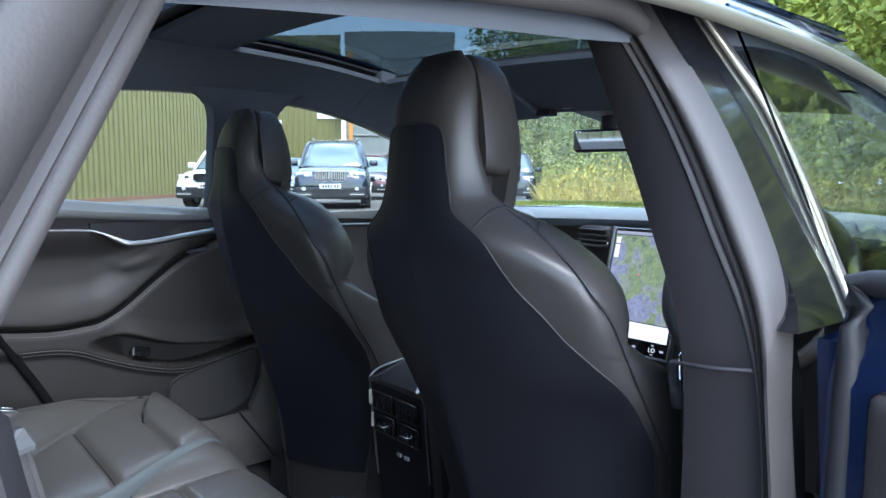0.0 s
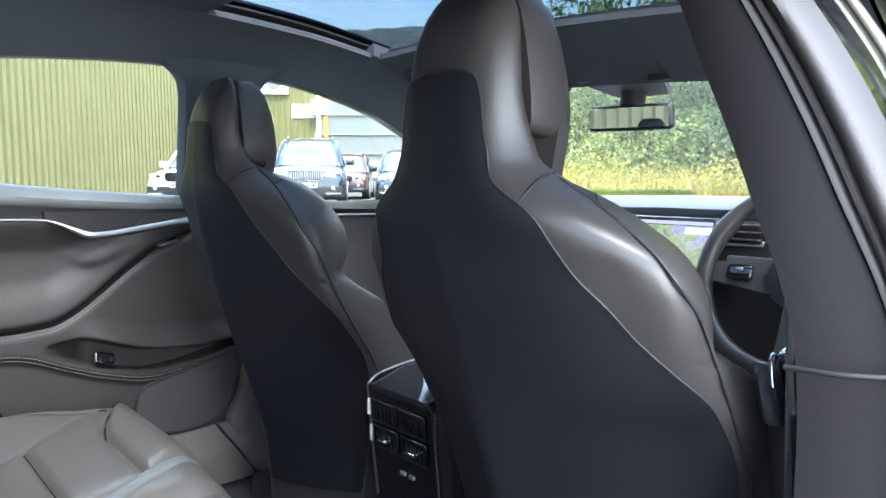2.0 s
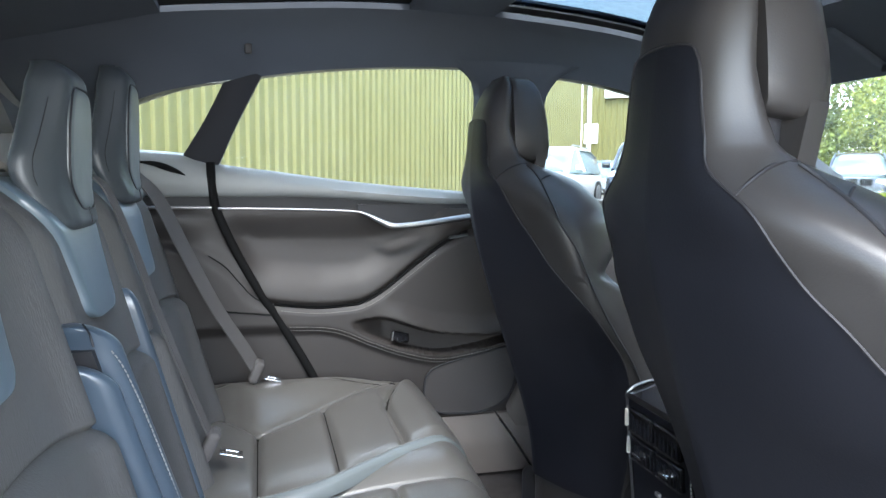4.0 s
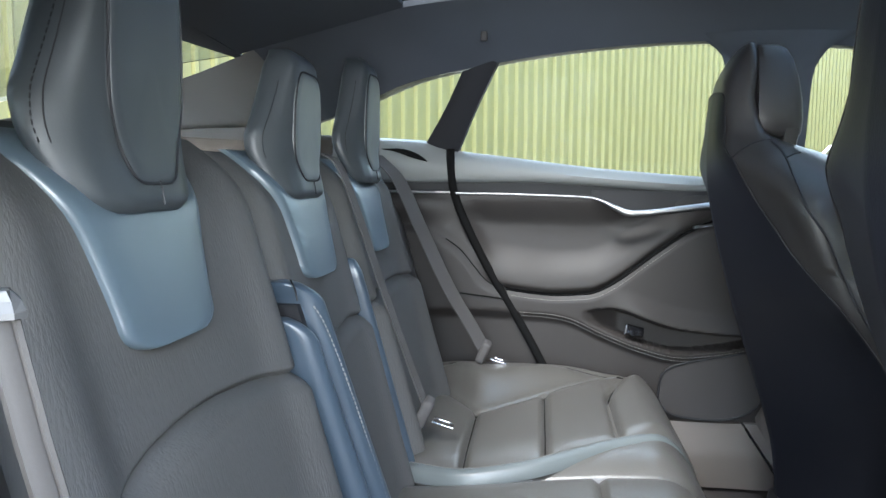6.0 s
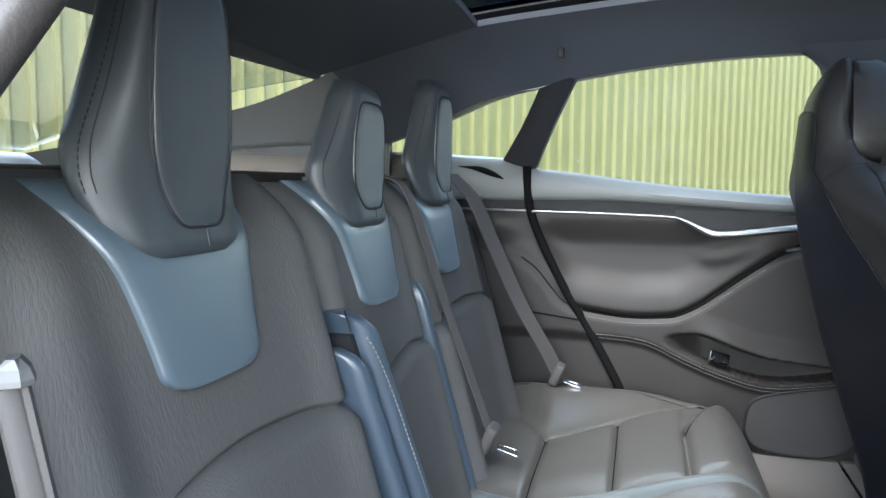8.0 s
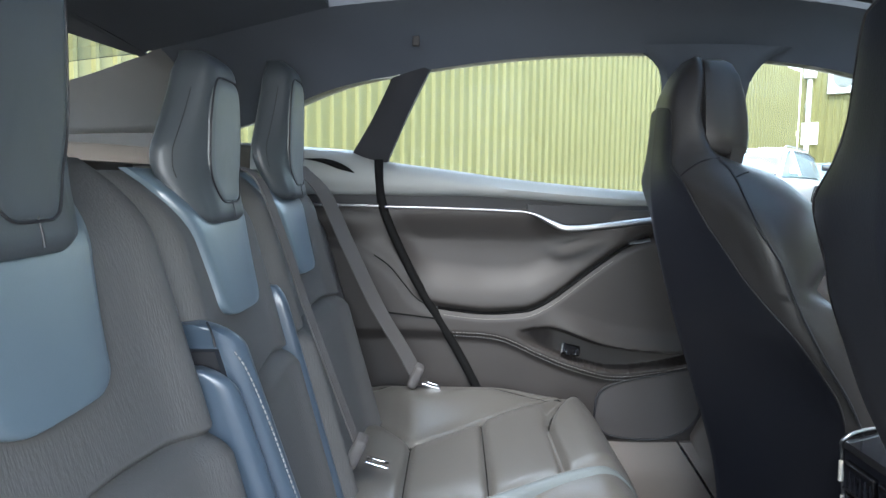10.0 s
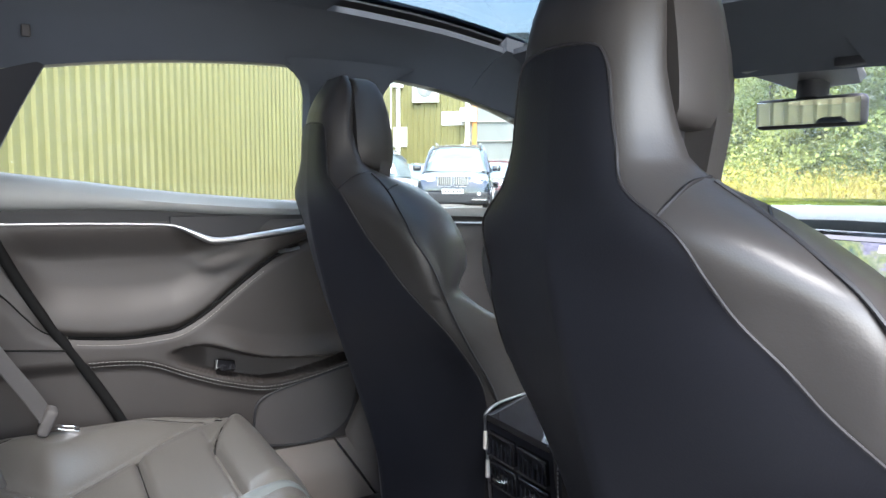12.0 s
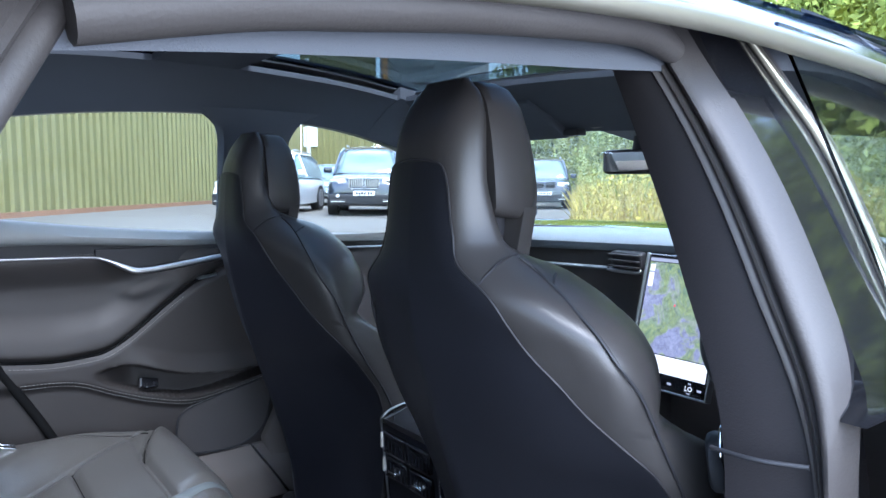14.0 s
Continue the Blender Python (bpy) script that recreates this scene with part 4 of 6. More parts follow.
# raised rolls beside the middle seat: a bead with a flat inner wall, wider at its crown
def side_roll(z_top, y_top, y_low, proud, wide, turn):
    rows = []
    for i, z in enumerate(np.concatenate([np.linspace(0.40, z_top - 0.03, 30), z_top - 0.03 + 0.03 * np.sin(np.linspace(0.1, 1.57, 10))])):
        v = (z - 0.40) / (z_top - 0.40)
        e = max(0.0, (z - z_top + 0.03) / 0.03)
        k = math.sqrt(max(0.02, 1 - e * e))
        yc = y_low + (y_top - y_low) * v ** 0.8 - turn * e * e
        h = proud * k * (1 - 0.25 * v)
        w = wide * (0.72 + 0.28 * k)
        x = RB(z) + 0.004
        rows.append([(x - 0.02, yc - w, z), (x + h * 0.45, yc - w, z), (x + h * 0.80, yc - w * 0.82, z), (x + h, yc - w * 0.35, z), (x + h * 0.98, yc + w * 0.15, z), (x + h * 0.80, yc + w * 0.62, z), (x + h * 0.45, yc + w * 0.9, z), (x - 0.02, yc + w, z)])
    return loft(rows)


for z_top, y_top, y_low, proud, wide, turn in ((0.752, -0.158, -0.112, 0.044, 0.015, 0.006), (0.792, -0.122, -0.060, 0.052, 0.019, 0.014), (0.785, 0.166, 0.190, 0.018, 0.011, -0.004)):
    part("side_roll", side_roll(z_top, y_top, y_low, proud, wide, turn), ROLL, bench, "rounded leather roll with the sky's blue sheen in its colour")
part("roll_gap", loft([[(RB(z) - 0.01, y - 0.007, z), (RB(z) + 0.020, y - 0.007, z), (RB(z) + 0.020, y + 0.007, z), (RB(z) - 0.01, y + 0.007, z)] for z, y in ((0.40, -0.090), (0.55, -0.110), (0.68, -0.130), (0.765, -0.143))]), BLACK, bench, "dark gap between the rolls")
part("roll_stitching", stitches([(RB(z) + d, y, z) for z, d, y in ((0.42, 0.050, -0.079), (0.50, 0.050, -0.089), (0.60, 0.048, -0.104), (0.68, 0.046, -0.119), (0.74, 0.042, -0.132), (0.765, 0.036, -0.140))]), STITCH, bench)
part("roll_seam", tube([(RB(0.79) + 0.030, -0.158, 0.772), (RB(0.79) + 0.026, -0.156, 0.786), (RB(0.79) + 0.018, -0.146, 0.794)], 0.0012, 12, 6), BLACK, bench)


def cushion(y0, y1, pads, name="cushion"):
    rows = []
    yc, hw = (y0 + y1) / 2, (y1 - y0) / 2
    for u in np.linspace(-1, 1, 97):
        y = yc + hw * u
        top = []
        for x in np.linspace(0.03, 0.585, 112):
            z = 0.443 + 0.037 * sstep(0.05, 0.5, x) - 0.03 * abs(u) ** 8
            if x > 0.49:
                z -= 0.09 * ((x - 0.49) / 0.095) ** 2.2
            z += pads(x, y)
            top.append((x, y, z))
        rows.append(top + [(0.56, y, 0.30), (0.50, y, 0.24), (0.03, y, 0.24)])
    return loft(rows)


edge_in = fn([(0.0, 0.20), (0.105, 0.163), (0.19, 0.134), (0.288, 0.153), (0.36, 0.19), (0.438, 0.234), (0.54, 0.284), (0.60, 0.32)])
edge_out = fn([(0.0, 0.60), (0.10, 0.555), (0.15, 0.49), (0.19, 0.435), (0.25, 0.465), (0.318, 0.52), (0.40, 0.585), (0.465, 0.632), (0.56, 0.70), (0.62, 0.74)])


def far_pads(x, y):
    groove = lambda d, k=0.012: -k * math.exp(-(d / 0.0055) ** 2)
    base = 0.443 + 0.037 * sstep(0.05, 0.5, x)
    out = y - edge_out(x)
    v = groove(out)
    if out > 0:
        v += max(0.0, 0.500 - base) * sstep(0.0, 0.15, out) * (1 - sstep(0.40, 0.56, x))
        v += groove(y - 0.672 + 0.35 * max(0.0, x - 0.33) ** 2 * 6, 0.004) if x < 0.50 else 0.0
        v -= 0.03 * sstep(0.0, 0.05, y - 0.70 + 1.2 * max(0.0, x - 0.38) ** 1.5)
    if edge_in(x) < y < edge_out(x):
        bend = x - 0.443 - 0.9 * max(0.0, y - 0.45) ** 1.5
        side = min(1.0, (edge_out(x) - y) / 0.04, (y - edge_in(x)) / 0.03)
        puff = lambda a, b, h: h * math.sqrt(max(0.0, math.sin(math.pi * min(1, max(0, (x - a) / (b - a)))))) * max(0.0, side) ** 0.5
        v += groove(x - 0.185) + groove(x - 0.32) + groove(bend, 0.014)
        v += puff(0.05, 0.185, 0.012) + puff(0.185, 0.32, 0.006) + (puff(0.32, 0.445, 0.009) if bend < 0 else puff(0.44, 0.60, 0.016))
    return v


def near_pads(x, y):
    return far_pads(x, 0.30 - (y + 0.42) if y < -0.42 else 0.30 + (y + 0.42) * 0.45) if x > 0.14 else 0.0


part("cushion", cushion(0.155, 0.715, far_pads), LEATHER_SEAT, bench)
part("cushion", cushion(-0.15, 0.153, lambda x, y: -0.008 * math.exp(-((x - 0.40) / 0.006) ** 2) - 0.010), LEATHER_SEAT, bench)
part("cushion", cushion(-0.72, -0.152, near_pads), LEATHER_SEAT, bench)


def cushion_top(x, y):
    z = 0.443 + 0.037 * sstep(0.05, 0.5, x) - 0.03 * abs((y - 0.435) / 0.28) ** 8
    return z - (0.09 * ((x - 0.49) / 0.095) ** 2.2 if x > 0.49 else 0.0) + far_pads(x, y)


bend_x = lambda y: 0.443 + 0.9 * max(0.0, y - 0.45) ** 1.5
outer_y = lambda x: 0.672 - 2.1 * max(0.0, x - 0.33) ** 2
for line in ([(x, edge_out(x)) for x in np.linspace(0.13, 0.47, 40)],
             [(0.185, y) for y in np.linspace(0.150, 0.430, 24)],
             [(0.32, y) for y in np.linspace(0.185, 0.510, 24)],
             [(bend_x(y), y) for y in np.linspace(0.250, 0.615, 28)],
             [(x, outer_y(x)) for x in np.linspace(0.10, 0.49, 36)]):
    part("cushion_seam", tube([(x, y, cushion_top(x, y) + 0.0006) for x, y in line], 0.0016, 90, 6), SHADOW_GAP, bench)


def far_top(x, y):
    z = 0.443 + 0.037 * sstep(0.05, 0.5, x)
    return z - (0.09 * ((x - 0.49) / 0.095) ** 2.2 if x > 0.49 else 0)


rows = []
for x in np.linspace(0.05, 0.57, 44):
    e, z = edge_in(x), far_top(x, 0)
    hw = 0.0125 + 0.002 * sstep(0.3, 0.5, x) - 0.010 * sstep(0.50, 0.57, x)
    rows.append([(x, e - hw, z - 0.02), (x, e - hw, z - 0.001), (x, e - hw * 0.5, z + 0.004), (x, e + hw * 0.5, z + 0.005), (x, e + hw, z + 0.002), (x, e + hw, z - 0.02)])
part("cushion_strip", loft(rows), SHEEN_STRIP, bench, "sleek leather strip between the seats, pale with painted sheen")
part("strip_stitching", stitches([(x, edge_in(x) + 0.008, far_top(x, 0) + 0.0048) for x in np.linspace(0.08, 0.54, 20)]), THREAD, bench)

# ---- seat belts ----
def strap(points, width, name, parent, mat=WEB, across=(0, 1, 0), n=40):
    c = crom(points, n)
    w = Vector(across).normalized() * width / 2
    rows = []
    for i in range(n):
        d = Vector(c[min(i + 1, n - 1)] - c[max(0, i - 1)]).normalized()
        nrm = d.cross(w).normalized() * 0.0012
        p = Vector(c[i])
        rows.append([p - w - nrm, p + w - nrm, p + w + nrm, p - w + nrm])
    return part(name, loft(rows), mat, parent, smooth=False)


def seat_belt(points, buckle, across, label, width=0.046):
    b = thing("seat_belt", label, "seat belt", "rear seat belts")
    strap(points, width, "webbing", b, across=across)
    x, y, z = buckle
    part("tongue_cover", block((0.020, 0.046, 0.050), (x - 0.012, y, z + 0.016), 0.008, (0, 25, 0)), WEB, b, "grey plastic belt tongue")
    part("tongue", joined(block((0.030, 0.005, 0.003), (x + 0.022, y - 0.011, z - 0.003), 0.001, (0, 15, 0)), block((0.030, 0.005, 0.003), (x + 0.022, y + 0.011, z - 0.003), 0.001, (0, 15, 0)), block((0.008, 0.026, 0.003), (x + 0.036, y, z - 0.007), 0.001, (0, 15, 0)), block((0.010, 0.026, 0.003), (x + 0.008, y, z + 0.001), 0.001, (0, 15, 0))), CHROME, b, "chrome belt tongue")
    return b


seat_belt([(-0.06, 0.61, 0.965), (-0.012, 0.63, 0.912), (0.034, 0.638, 0.811), (0.099, 0.640, 0.674), (0.158, 0.640, 0.575), (0.185, 0.640, 0.525)], (0.195, 0.638, 0.508), (0.5, 0.85, 0), "dark belt webbing down the side of the rear seat")
seat_belt([(-0.075, 0.205, 0.958), (-0.030, 0.205, 0.940), (0.006, 0.205, 0.855), (0.038, 0.222, 0.745), (0.078, 0.240, 0.620), (0.112, 0.250, 0.520)], (0.122, 0.252, 0.492), (0.3, 0.95, 0), "dark belt webbing beside the middle rear seat", 0.020)
for s in (1, -1):
    # side flanks of the bench
    y0, y1 = (0.603, 0.70) if s > 0 else (-0.588, -0.66)
    rows = []
    for z in np.linspace(0.42, 0.93, 20):
        v = (z - 0.42) / 0.51
        x = RB(z) - 0.012 + 0.01 * math.sin(3.1 * v) - 0.05 * sstep(0.8, 1, v)
        rows.append([(x - 0.15, y0, z), (x, y0, z), (x + 0.006, y0 + (y1 - y0) * 0.3, z), (x + 0.002, y0 + (y1 - y0) * 0.75, z), (x - 0.02, y1, z), (x - 0.15, y1, z)])
    part("side_flank", loft(rows), LEATHER, bench)
front_belt = thing("seat_belt", "dark front belt with chrome-edged tongue beside the door pillar", "seat belt")
strap([(0.815, -0.628, 0.285), (0.806, -0.626, 0.50), (0.800, -0.622, 0.75), (0.802, -0.610, 0.90), (0.803, -0.585, 1.04)], 0.046, "webbing", front_belt, across=(1, 0.2, 0))
grip = part("tongue_cover", loft([[(x - w, y + 0.002, z), (x - w * 0.6, y - 0.008, z), (x + w * 0.6, y - 0.008, z), (x + w, y + 0.002, z), (x + w * 0.6, y + 0.010, z), (x - w * 0.6, y + 0.010, z)] for x, y, z, w in ((0.779, -0.616, 0.713, 0.010), (0.781, -0.614, 0.720, 0.017), (0.785, -0.608, 0.745, 0.020), (0.790, -0.602, 0.762, 0.018), (0.793, -0.600, 0.768, 0.010))]), BLACK, front_belt, "black plastic belt tongue")
part("plate", tube([(0.776, -0.617, 0.728), (0.778, -0.612, 0.755), (0.788, -0.606, 0.777), (0.804, -0.603, 0.775), (0.806, -0.606, 0.752)], 0.0026, 40, 8), CHROME, grip, "chrome plate edge")
near_trim = thing("doorway_trim", "grey doorway trim strip with pointed cap", "trim strip")
across, inward = Vector((0.0060, 0.0053, 0)), Vector((-0.0066, 0.0075, 0))
rows = []
for x, y, z in ((0.061, -0.649, 0.847), (0.073, -0.648, 0.791), (0.086, -0.647, 0.74), (0.108, -0.646, 0.66), (0.15, -0.646, 0.5), (0.20, -0.646, 0.3)):
    c = Vector((x, y, z))
    rows.append([c + across * a + inward * b for a, b in ((-1, 1), (-1, 0), (-0.75, -0.25), (-0.45, -0.15), (0.35, 0.0), (0.5, 0.22), (0.65, 0.0), (0.95, 0.1), (1, 1))])
part("strip", loft(rows), material("grey_trim_strip", (0.060, 0.056, 0.053), 0.5, vary=0.1, bump=0.05, grain=400), near_trim)
rows = []
for k, shift, z in ((1.15, 0.0, 0.848), (1.15, 0.0, 0.851), (0.9, 0.3, 0.856), (0.35, 0.45, 0.861)):
    c = Vector((0.062, -0.648, z)) + inward * shift
    rows.append([c + across * a * k + inward * b for a, b in ((-1, 1), (-1, -0.3), (0.4, -0.45), (1, 0.0), (1, 1))])
part("cap", loft(rows), material("grey_cap", (0.058, 0.058, 0.057), 0.5, vary=0.1), near_trim, "grey pointed cap", smooth=False)
part("outer_panel", loft([[(x - 0.05, -0.78, z), (x, -0.775, z), (x + 0.012, -0.72, z), (x + 0.004, -0.664, z), (x - 0.02, -0.655, z)] for x, z in ((0.0, 0.93), (0.035, 0.89), (0.04, 0.86), (0.06, 0.76), (0.085, 0.65), (0.12, 0.5), (0.17, 0.3))]), PILLAR, near_trim)

# ---- centre console ----
console = thing("centre_console", "gloss black rear console with air vents", "console")
CL, CR = 0.146, -0.045   # its two sides
cx = lambda z: 0.815 + (0.585 - z) * 0.10
rows = []
for z, ins in ((0.20, 0.0), (0.35, 0.0), (0.46, 0.0), (0.56, 0.004), (0.578, 0.012)):
    x0 = cx(z) + 0.012
    rows.append([(x0, CR + 0.012, z), (x0, CL - 0.012, z), (x0 + 0.014, CL - ins, z), (1.5, CL - ins, z), (1.5, CR + ins, z), (x0 + 0.014, CR + ins, z)])
part("body", loft(rows), TRIM, console, smooth=False)
part("top", loft([[(0.812, CR + 0.012, 0.583), (0.812, CL - 0.012, 0.583), (0.812, CL - 0.012, 0.572), (0.812, CR + 0.012, 0.572)], [(0.90, CR + 0.006, 0.602), (0.90, CL - 0.006, 0.602), (0.90, CL - 0.006, 0.58), (0.90, CR + 0.006, 0.58)], [(1.4, CR + 0.006, 0.62), (1.4, CL - 0.006, 0.62), (1.4, CL - 0.006, 0.58), (1.4, CR + 0.006, 0.58)]]), GLOSS, console, "gloss black console top", smooth=False)
part("frame", tube([(cx(0.36) - 0.002, CL - 0.004, 0.36), (cx(0.45) - 0.002, CL - 0.003, 0.45), (cx(0.56) - 0.002, CL - 0.004, 0.562), (0.812, CL - 0.012, 0.584), (0.85, CL - 0.006, 0.597), (0.95, CL - 0.004, 0.608)], 0.0026, 50), SATIN, console, "thin bright frame edge")
part("frame", tube([(cx(0.40) - 0.002, CR + 0.004, 0.40), (cx(0.56) - 0.002, CR + 0.004, 0.562), (0.812, CR + 0.012, 0.584), (0.9, CR + 0.006, 0.604)], 0.002, 40), TRIM, console)
part("frame_stitching", stitches([(cx(0.40) - 0.003, CR + 0.001, 0.40), (cx(0.5) - 0.003, CR + 0.001, 0.50), (cx(0.57) + 0.002, CR + 0.001, 0.57)]), STITCH, console)
part("face", outline([(CR + 0.010, 0.30), (CL - 0.010, 0.30), (CL - 0.008, 0.575), (CR + 0.010, 0.575)], 0.012, lambda u, v, w: (cx(v) + w, u, v)), SHELL, console, smooth=False)
for zc, tabs in ((0.537, False), (0.487, True)):
    for yc in (0.094, 0.012):
        x0 = cx(zc) - 0.003
        v = part("vent", block((0.010, 0.072, 0.040), (x0, yc, zc), 0.003, (0, -6, 0)), GLOSS, console, "black slatted air vent")
        for k in range(6):
            part("slat", block((0.008, 0.0022, 0.036), (x0 - 0.002, yc - 0.030 + k * 0.012, zc), 0), SHELL, v, smooth=False)
        part("vent_rim", tube([(x0 - 0.004, yc - 0.036, zc - 0.021), (x0 - 0.004, yc + 0.036, zc - 0.021)], 0.0014, 8), TRIM, v)
        if tabs:
            part("vent_tab", block((0.014, 0.026, 0.006), (x0 - 0.008, yc, zc - 0.004), 0.002, (0, -6, 0)), CHROME, v)
    part("light_edge", block((0.006, 0.005, 0.030), (cx(zc) - 0.007, 0.137, zc), 0.001), PLATE_EDGE, console, "pale bright edge")
for yc in (0.055, 0.030):
    part("socket", block((0.006, 0.013, 0.007), (cx(0.43) - 0.002, yc, 0.43), 0.001), STITCH, console, "small charging socket")

# ---- dashboard ----
dash = thing("dashboard", "grey soft dashboard with dark lower half", "dashboard")
rows = []
for y in np.linspace(-0.78, 0.78, 40):
    u = abs(y) / 0.78
    x0 = 1.52 + 0.06 * math.exp(-((y) / 0.3) ** 2) - 0.04 * u * u
    z = 0.905 + 0.01 * math.exp(-((y + 0.36) / 0.2) ** 2) - 0.015 * u
    rows.append([(x0 + 0.0, y, z - 0.035), (x0 - 0.012, y, z - 0.015), (x0, y, z), (x0 + 0.1, y, z + 0.012), (1.98 - 0.24 * u * u, y, z + 0.004), (1.98 - 0.24 * u * u, y, z - 0.1)])
part("top_pad", loft(rows), DASH, dash)
part("lower", loft([[(1.54 + 0.05 * math.exp(-(y / 0.3) ** 2), y, 0.87), (1.55 + 0.05 * math.exp(-(y / 0.3) ** 2), y, 0.74), (1.57, y, 0.55), (1.6, y, 0.3), (2.1, y, 0.3), (2.1, y, 0.87)] for y in np.linspace(-0.78, 0.78, 24)]), TRIM, dash)
part("trim_strip", tube([(1.51, 0.75, 0.80), (1.52, 0.45, 0.815), (1.55, 0.2, 0.82), (1.57, 0.12, 0.82)], 0.01, 30, 8, 0.5), DASH, dash)
for yc in (0.135, -0.205):
    v = part("air_vent", block((0.03, 0.10, 0.05), (1.555, yc, 0.845), 0.012, (0, -10, 0)), BLACK, dash, "dash air vent with bright rim")
    for k in range(3):
        part("slat", block((0.02, 0.092, 0.004), (1.537, yc, 0.830 + k * 0.015), 0.001), TRIM, v)
    part("rim", tube([(1.538, yc - 0.05, 0.825), (1.536, yc - 0.045, 0.818), (1.536, yc + 0.045, 0.818), (1.538, yc + 0.05, 0.825)], 0.004, 30), SATIN, v)

# ---- touch screen ----
def screen_material():
    """A lit map: pale land, greens, water and roads, from layered noise."""
    m = bpy.data.materials.new("map_display")
    m.use_nodes = True
    nt, b = m.node_tree, m.node_tree.nodes["Principled BSDF"]
    co = nt.nodes.new("ShaderNodeTexCoord")
    mp = nt.nodes.new("ShaderNodeMapping")
    nt.links.new(co.outputs["Object"], mp.inputs[0])
    land, road, town = nt.nodes.new("ShaderNodeTexNoise"), nt.nodes.new("ShaderNodeTexVoronoi"), nt.nodes.new("ShaderNodeTexNoise")
    land.inputs["Scale"].default_value, land.inputs["Detail"].default_value, land.inputs["Distortion"].default_value = 15, 7, 0.8
    town.inputs["Scale"].default_value, town.inputs["Detail"].default_value = 120, 4
    road.feature = "DISTANCE_TO_EDGE"
    road.inputs["Scale"].default_value = 24
    ramp = nt.nodes.new("ShaderNodeValToRGB")
    el = ramp.color_ramp.elements
    el[0].position, el[0].color = 0.28, (0.10, 0.13, 0.42, 1)
    el[1].position, el[1].color = 0.75, (0.40, 0.40, 0.52, 1)
    for p, c in ((0.31, (0.16, 0.24, 0.16, 1)), (0.40, (0.34, 0.40, 0.18, 1)), (0.46, (0.26, 0.33, 0.20, 1)), (0.51, (0.38, 0.41, 0.30, 1)), (0.55, (0.32, 0.32, 0.44, 1))):
        e = el.new(p)
        e.color = c
    line = nt.nodes.new("ShaderNodeMapRange")
    line.inputs[1].default_value, line.inputs[2].default_value, line.inputs[3].default_value, line.inputs[4].default_value = 0.004, 0.020, 0.45, 0.0
    mix, speck = nt.nodes.new("ShaderNodeMix"), nt.nodes.new("ShaderNodeMix")
    mix.data_type = speck.data_type = "RGBA"
    mix.inputs["B"].default_value = (0.16, 0.17, 0.26, 1)
    speck.blend_type, speck.inputs[0].default_value = "OVERLAY", 0.5
    for a, z in ((mp.outputs[0], land.inputs["Vector"]), (mp.outputs[0], road.inputs["Vector"]), (mp.outputs[0], town.inputs["Vector"]), (land.outputs[0], ramp.inputs[0]), (road.outputs["Distance"], line.inputs[0]),
                 (line.outputs[0], mix.inputs[0]), (ramp.outputs[0], mix.inputs["A"]), (mix.outputs["Result"], speck.inputs["A"]), (town.outputs[0], speck.inputs["B"]), (speck.outputs["Result"], b.inputs["Emission Color"])):
        nt.links.new(a, z)
    b.inputs["Base Color"].default_value, b.inputs["Roughness"].default_value = (0.01, 0.01, 0.012, 1), 0.15
    b.inputs["Emission Strength"].default_value = 0.42
    return m


def lit(name, colour, strength):
    m = material(name, (0.02, 0.02, 0.02), 0.2)
    b = m.node_tree.nodes["Principled BSDF"]
    b.inputs["Emission Color"].default_value, b.inputs["Emission Strength"].default_value = (*colour, 1), strength
    return m


DISPLAY_WHITE = lit("white_display", (0.85, 0.82, 0.80), 0.6)
DISPLAY_GREY = lit("grey_display", (0.45, 0.45, 0.52), 0.4)
screen = thing("touch_screen", "tall lit touch screen showing a map", "screen", at=(1.505, -0.052, 0.716))
screen.rotation_euler = (0, radians(14), 0)
part("bezel", block((0.02, 0.212, 0.318), (0, 0, 0), 0.006), GLOSS, screen)
part("bright_edge", block((0.022, 0.007, 0.318), (-0.004, 0.107, 0), 0.002), SATIN, screen)
part("bright_edge", block((0.022, 0.005, 0.318), (-0.003, -0.107, 0), 0.002), SATIN, screen)
part("bright_edge", block((0.022, 0.215, 0.005), (-0.003, 0, -0.158), 0.002), SATIN, screen)
part("map", block((0.004, 0.196, 0.216), (-0.010, 0, 0.030), 0), screen_material(), screen, "lit road map", smooth=False)
part("status_bar", block((0.004, 0.196, 0.008), (-0.0103, 0, 0.144), 0), DISPLAY_GREY, screen, smooth=False)
part("search_box", block((0.004, 0.062, 0.014), (-0.0106, -0.066, 0.127), 0), DISPLAY_WHITE, screen, smooth=False)
for k, h in enumerate((0.016, 0.034)):
    part("icon_button", block((0.004, 0.013, h), (-0.0106, 0.088, 0.124 - k * 0.029), 0), DISPLAY_WHITE, screen, smooth=False)
part("map_marker", block((0.004, 0.004, 0.005), (-0.0106, 0.010, 0.040), 0.0005), lit("red_display", (0.75, 0.12, 0.12), 0.6), screen, smooth=False)
part("media_card", block((0.004, 0.196, 0.040), (-0.010, 0, -0.100), 0), DISPLAY_WHITE, screen, smooth=False)
for k, y in enumerate((0.078, 0.050, 0.020, -0.010, -0.088)):
    part("climate_icon", block((0.004, 0.010, 0.005), (-0.0103, y, -0.139), 0.001), DISPLAY_GREY, screen, smooth=False)
for z in (-0.128, -0.150):
    part("climate_arrow", block((0.004, 0.007, 0.003), (-0.0103, -0.062, z), 0), DISPLAY_GREY, screen, smooth=False)
lo = bpy.data.curves.new("readout", "FONT")
lo.body, lo.size, lo.align_x = "LO", 0.015, "CENTER"
lo_ob = new("readout", lo)
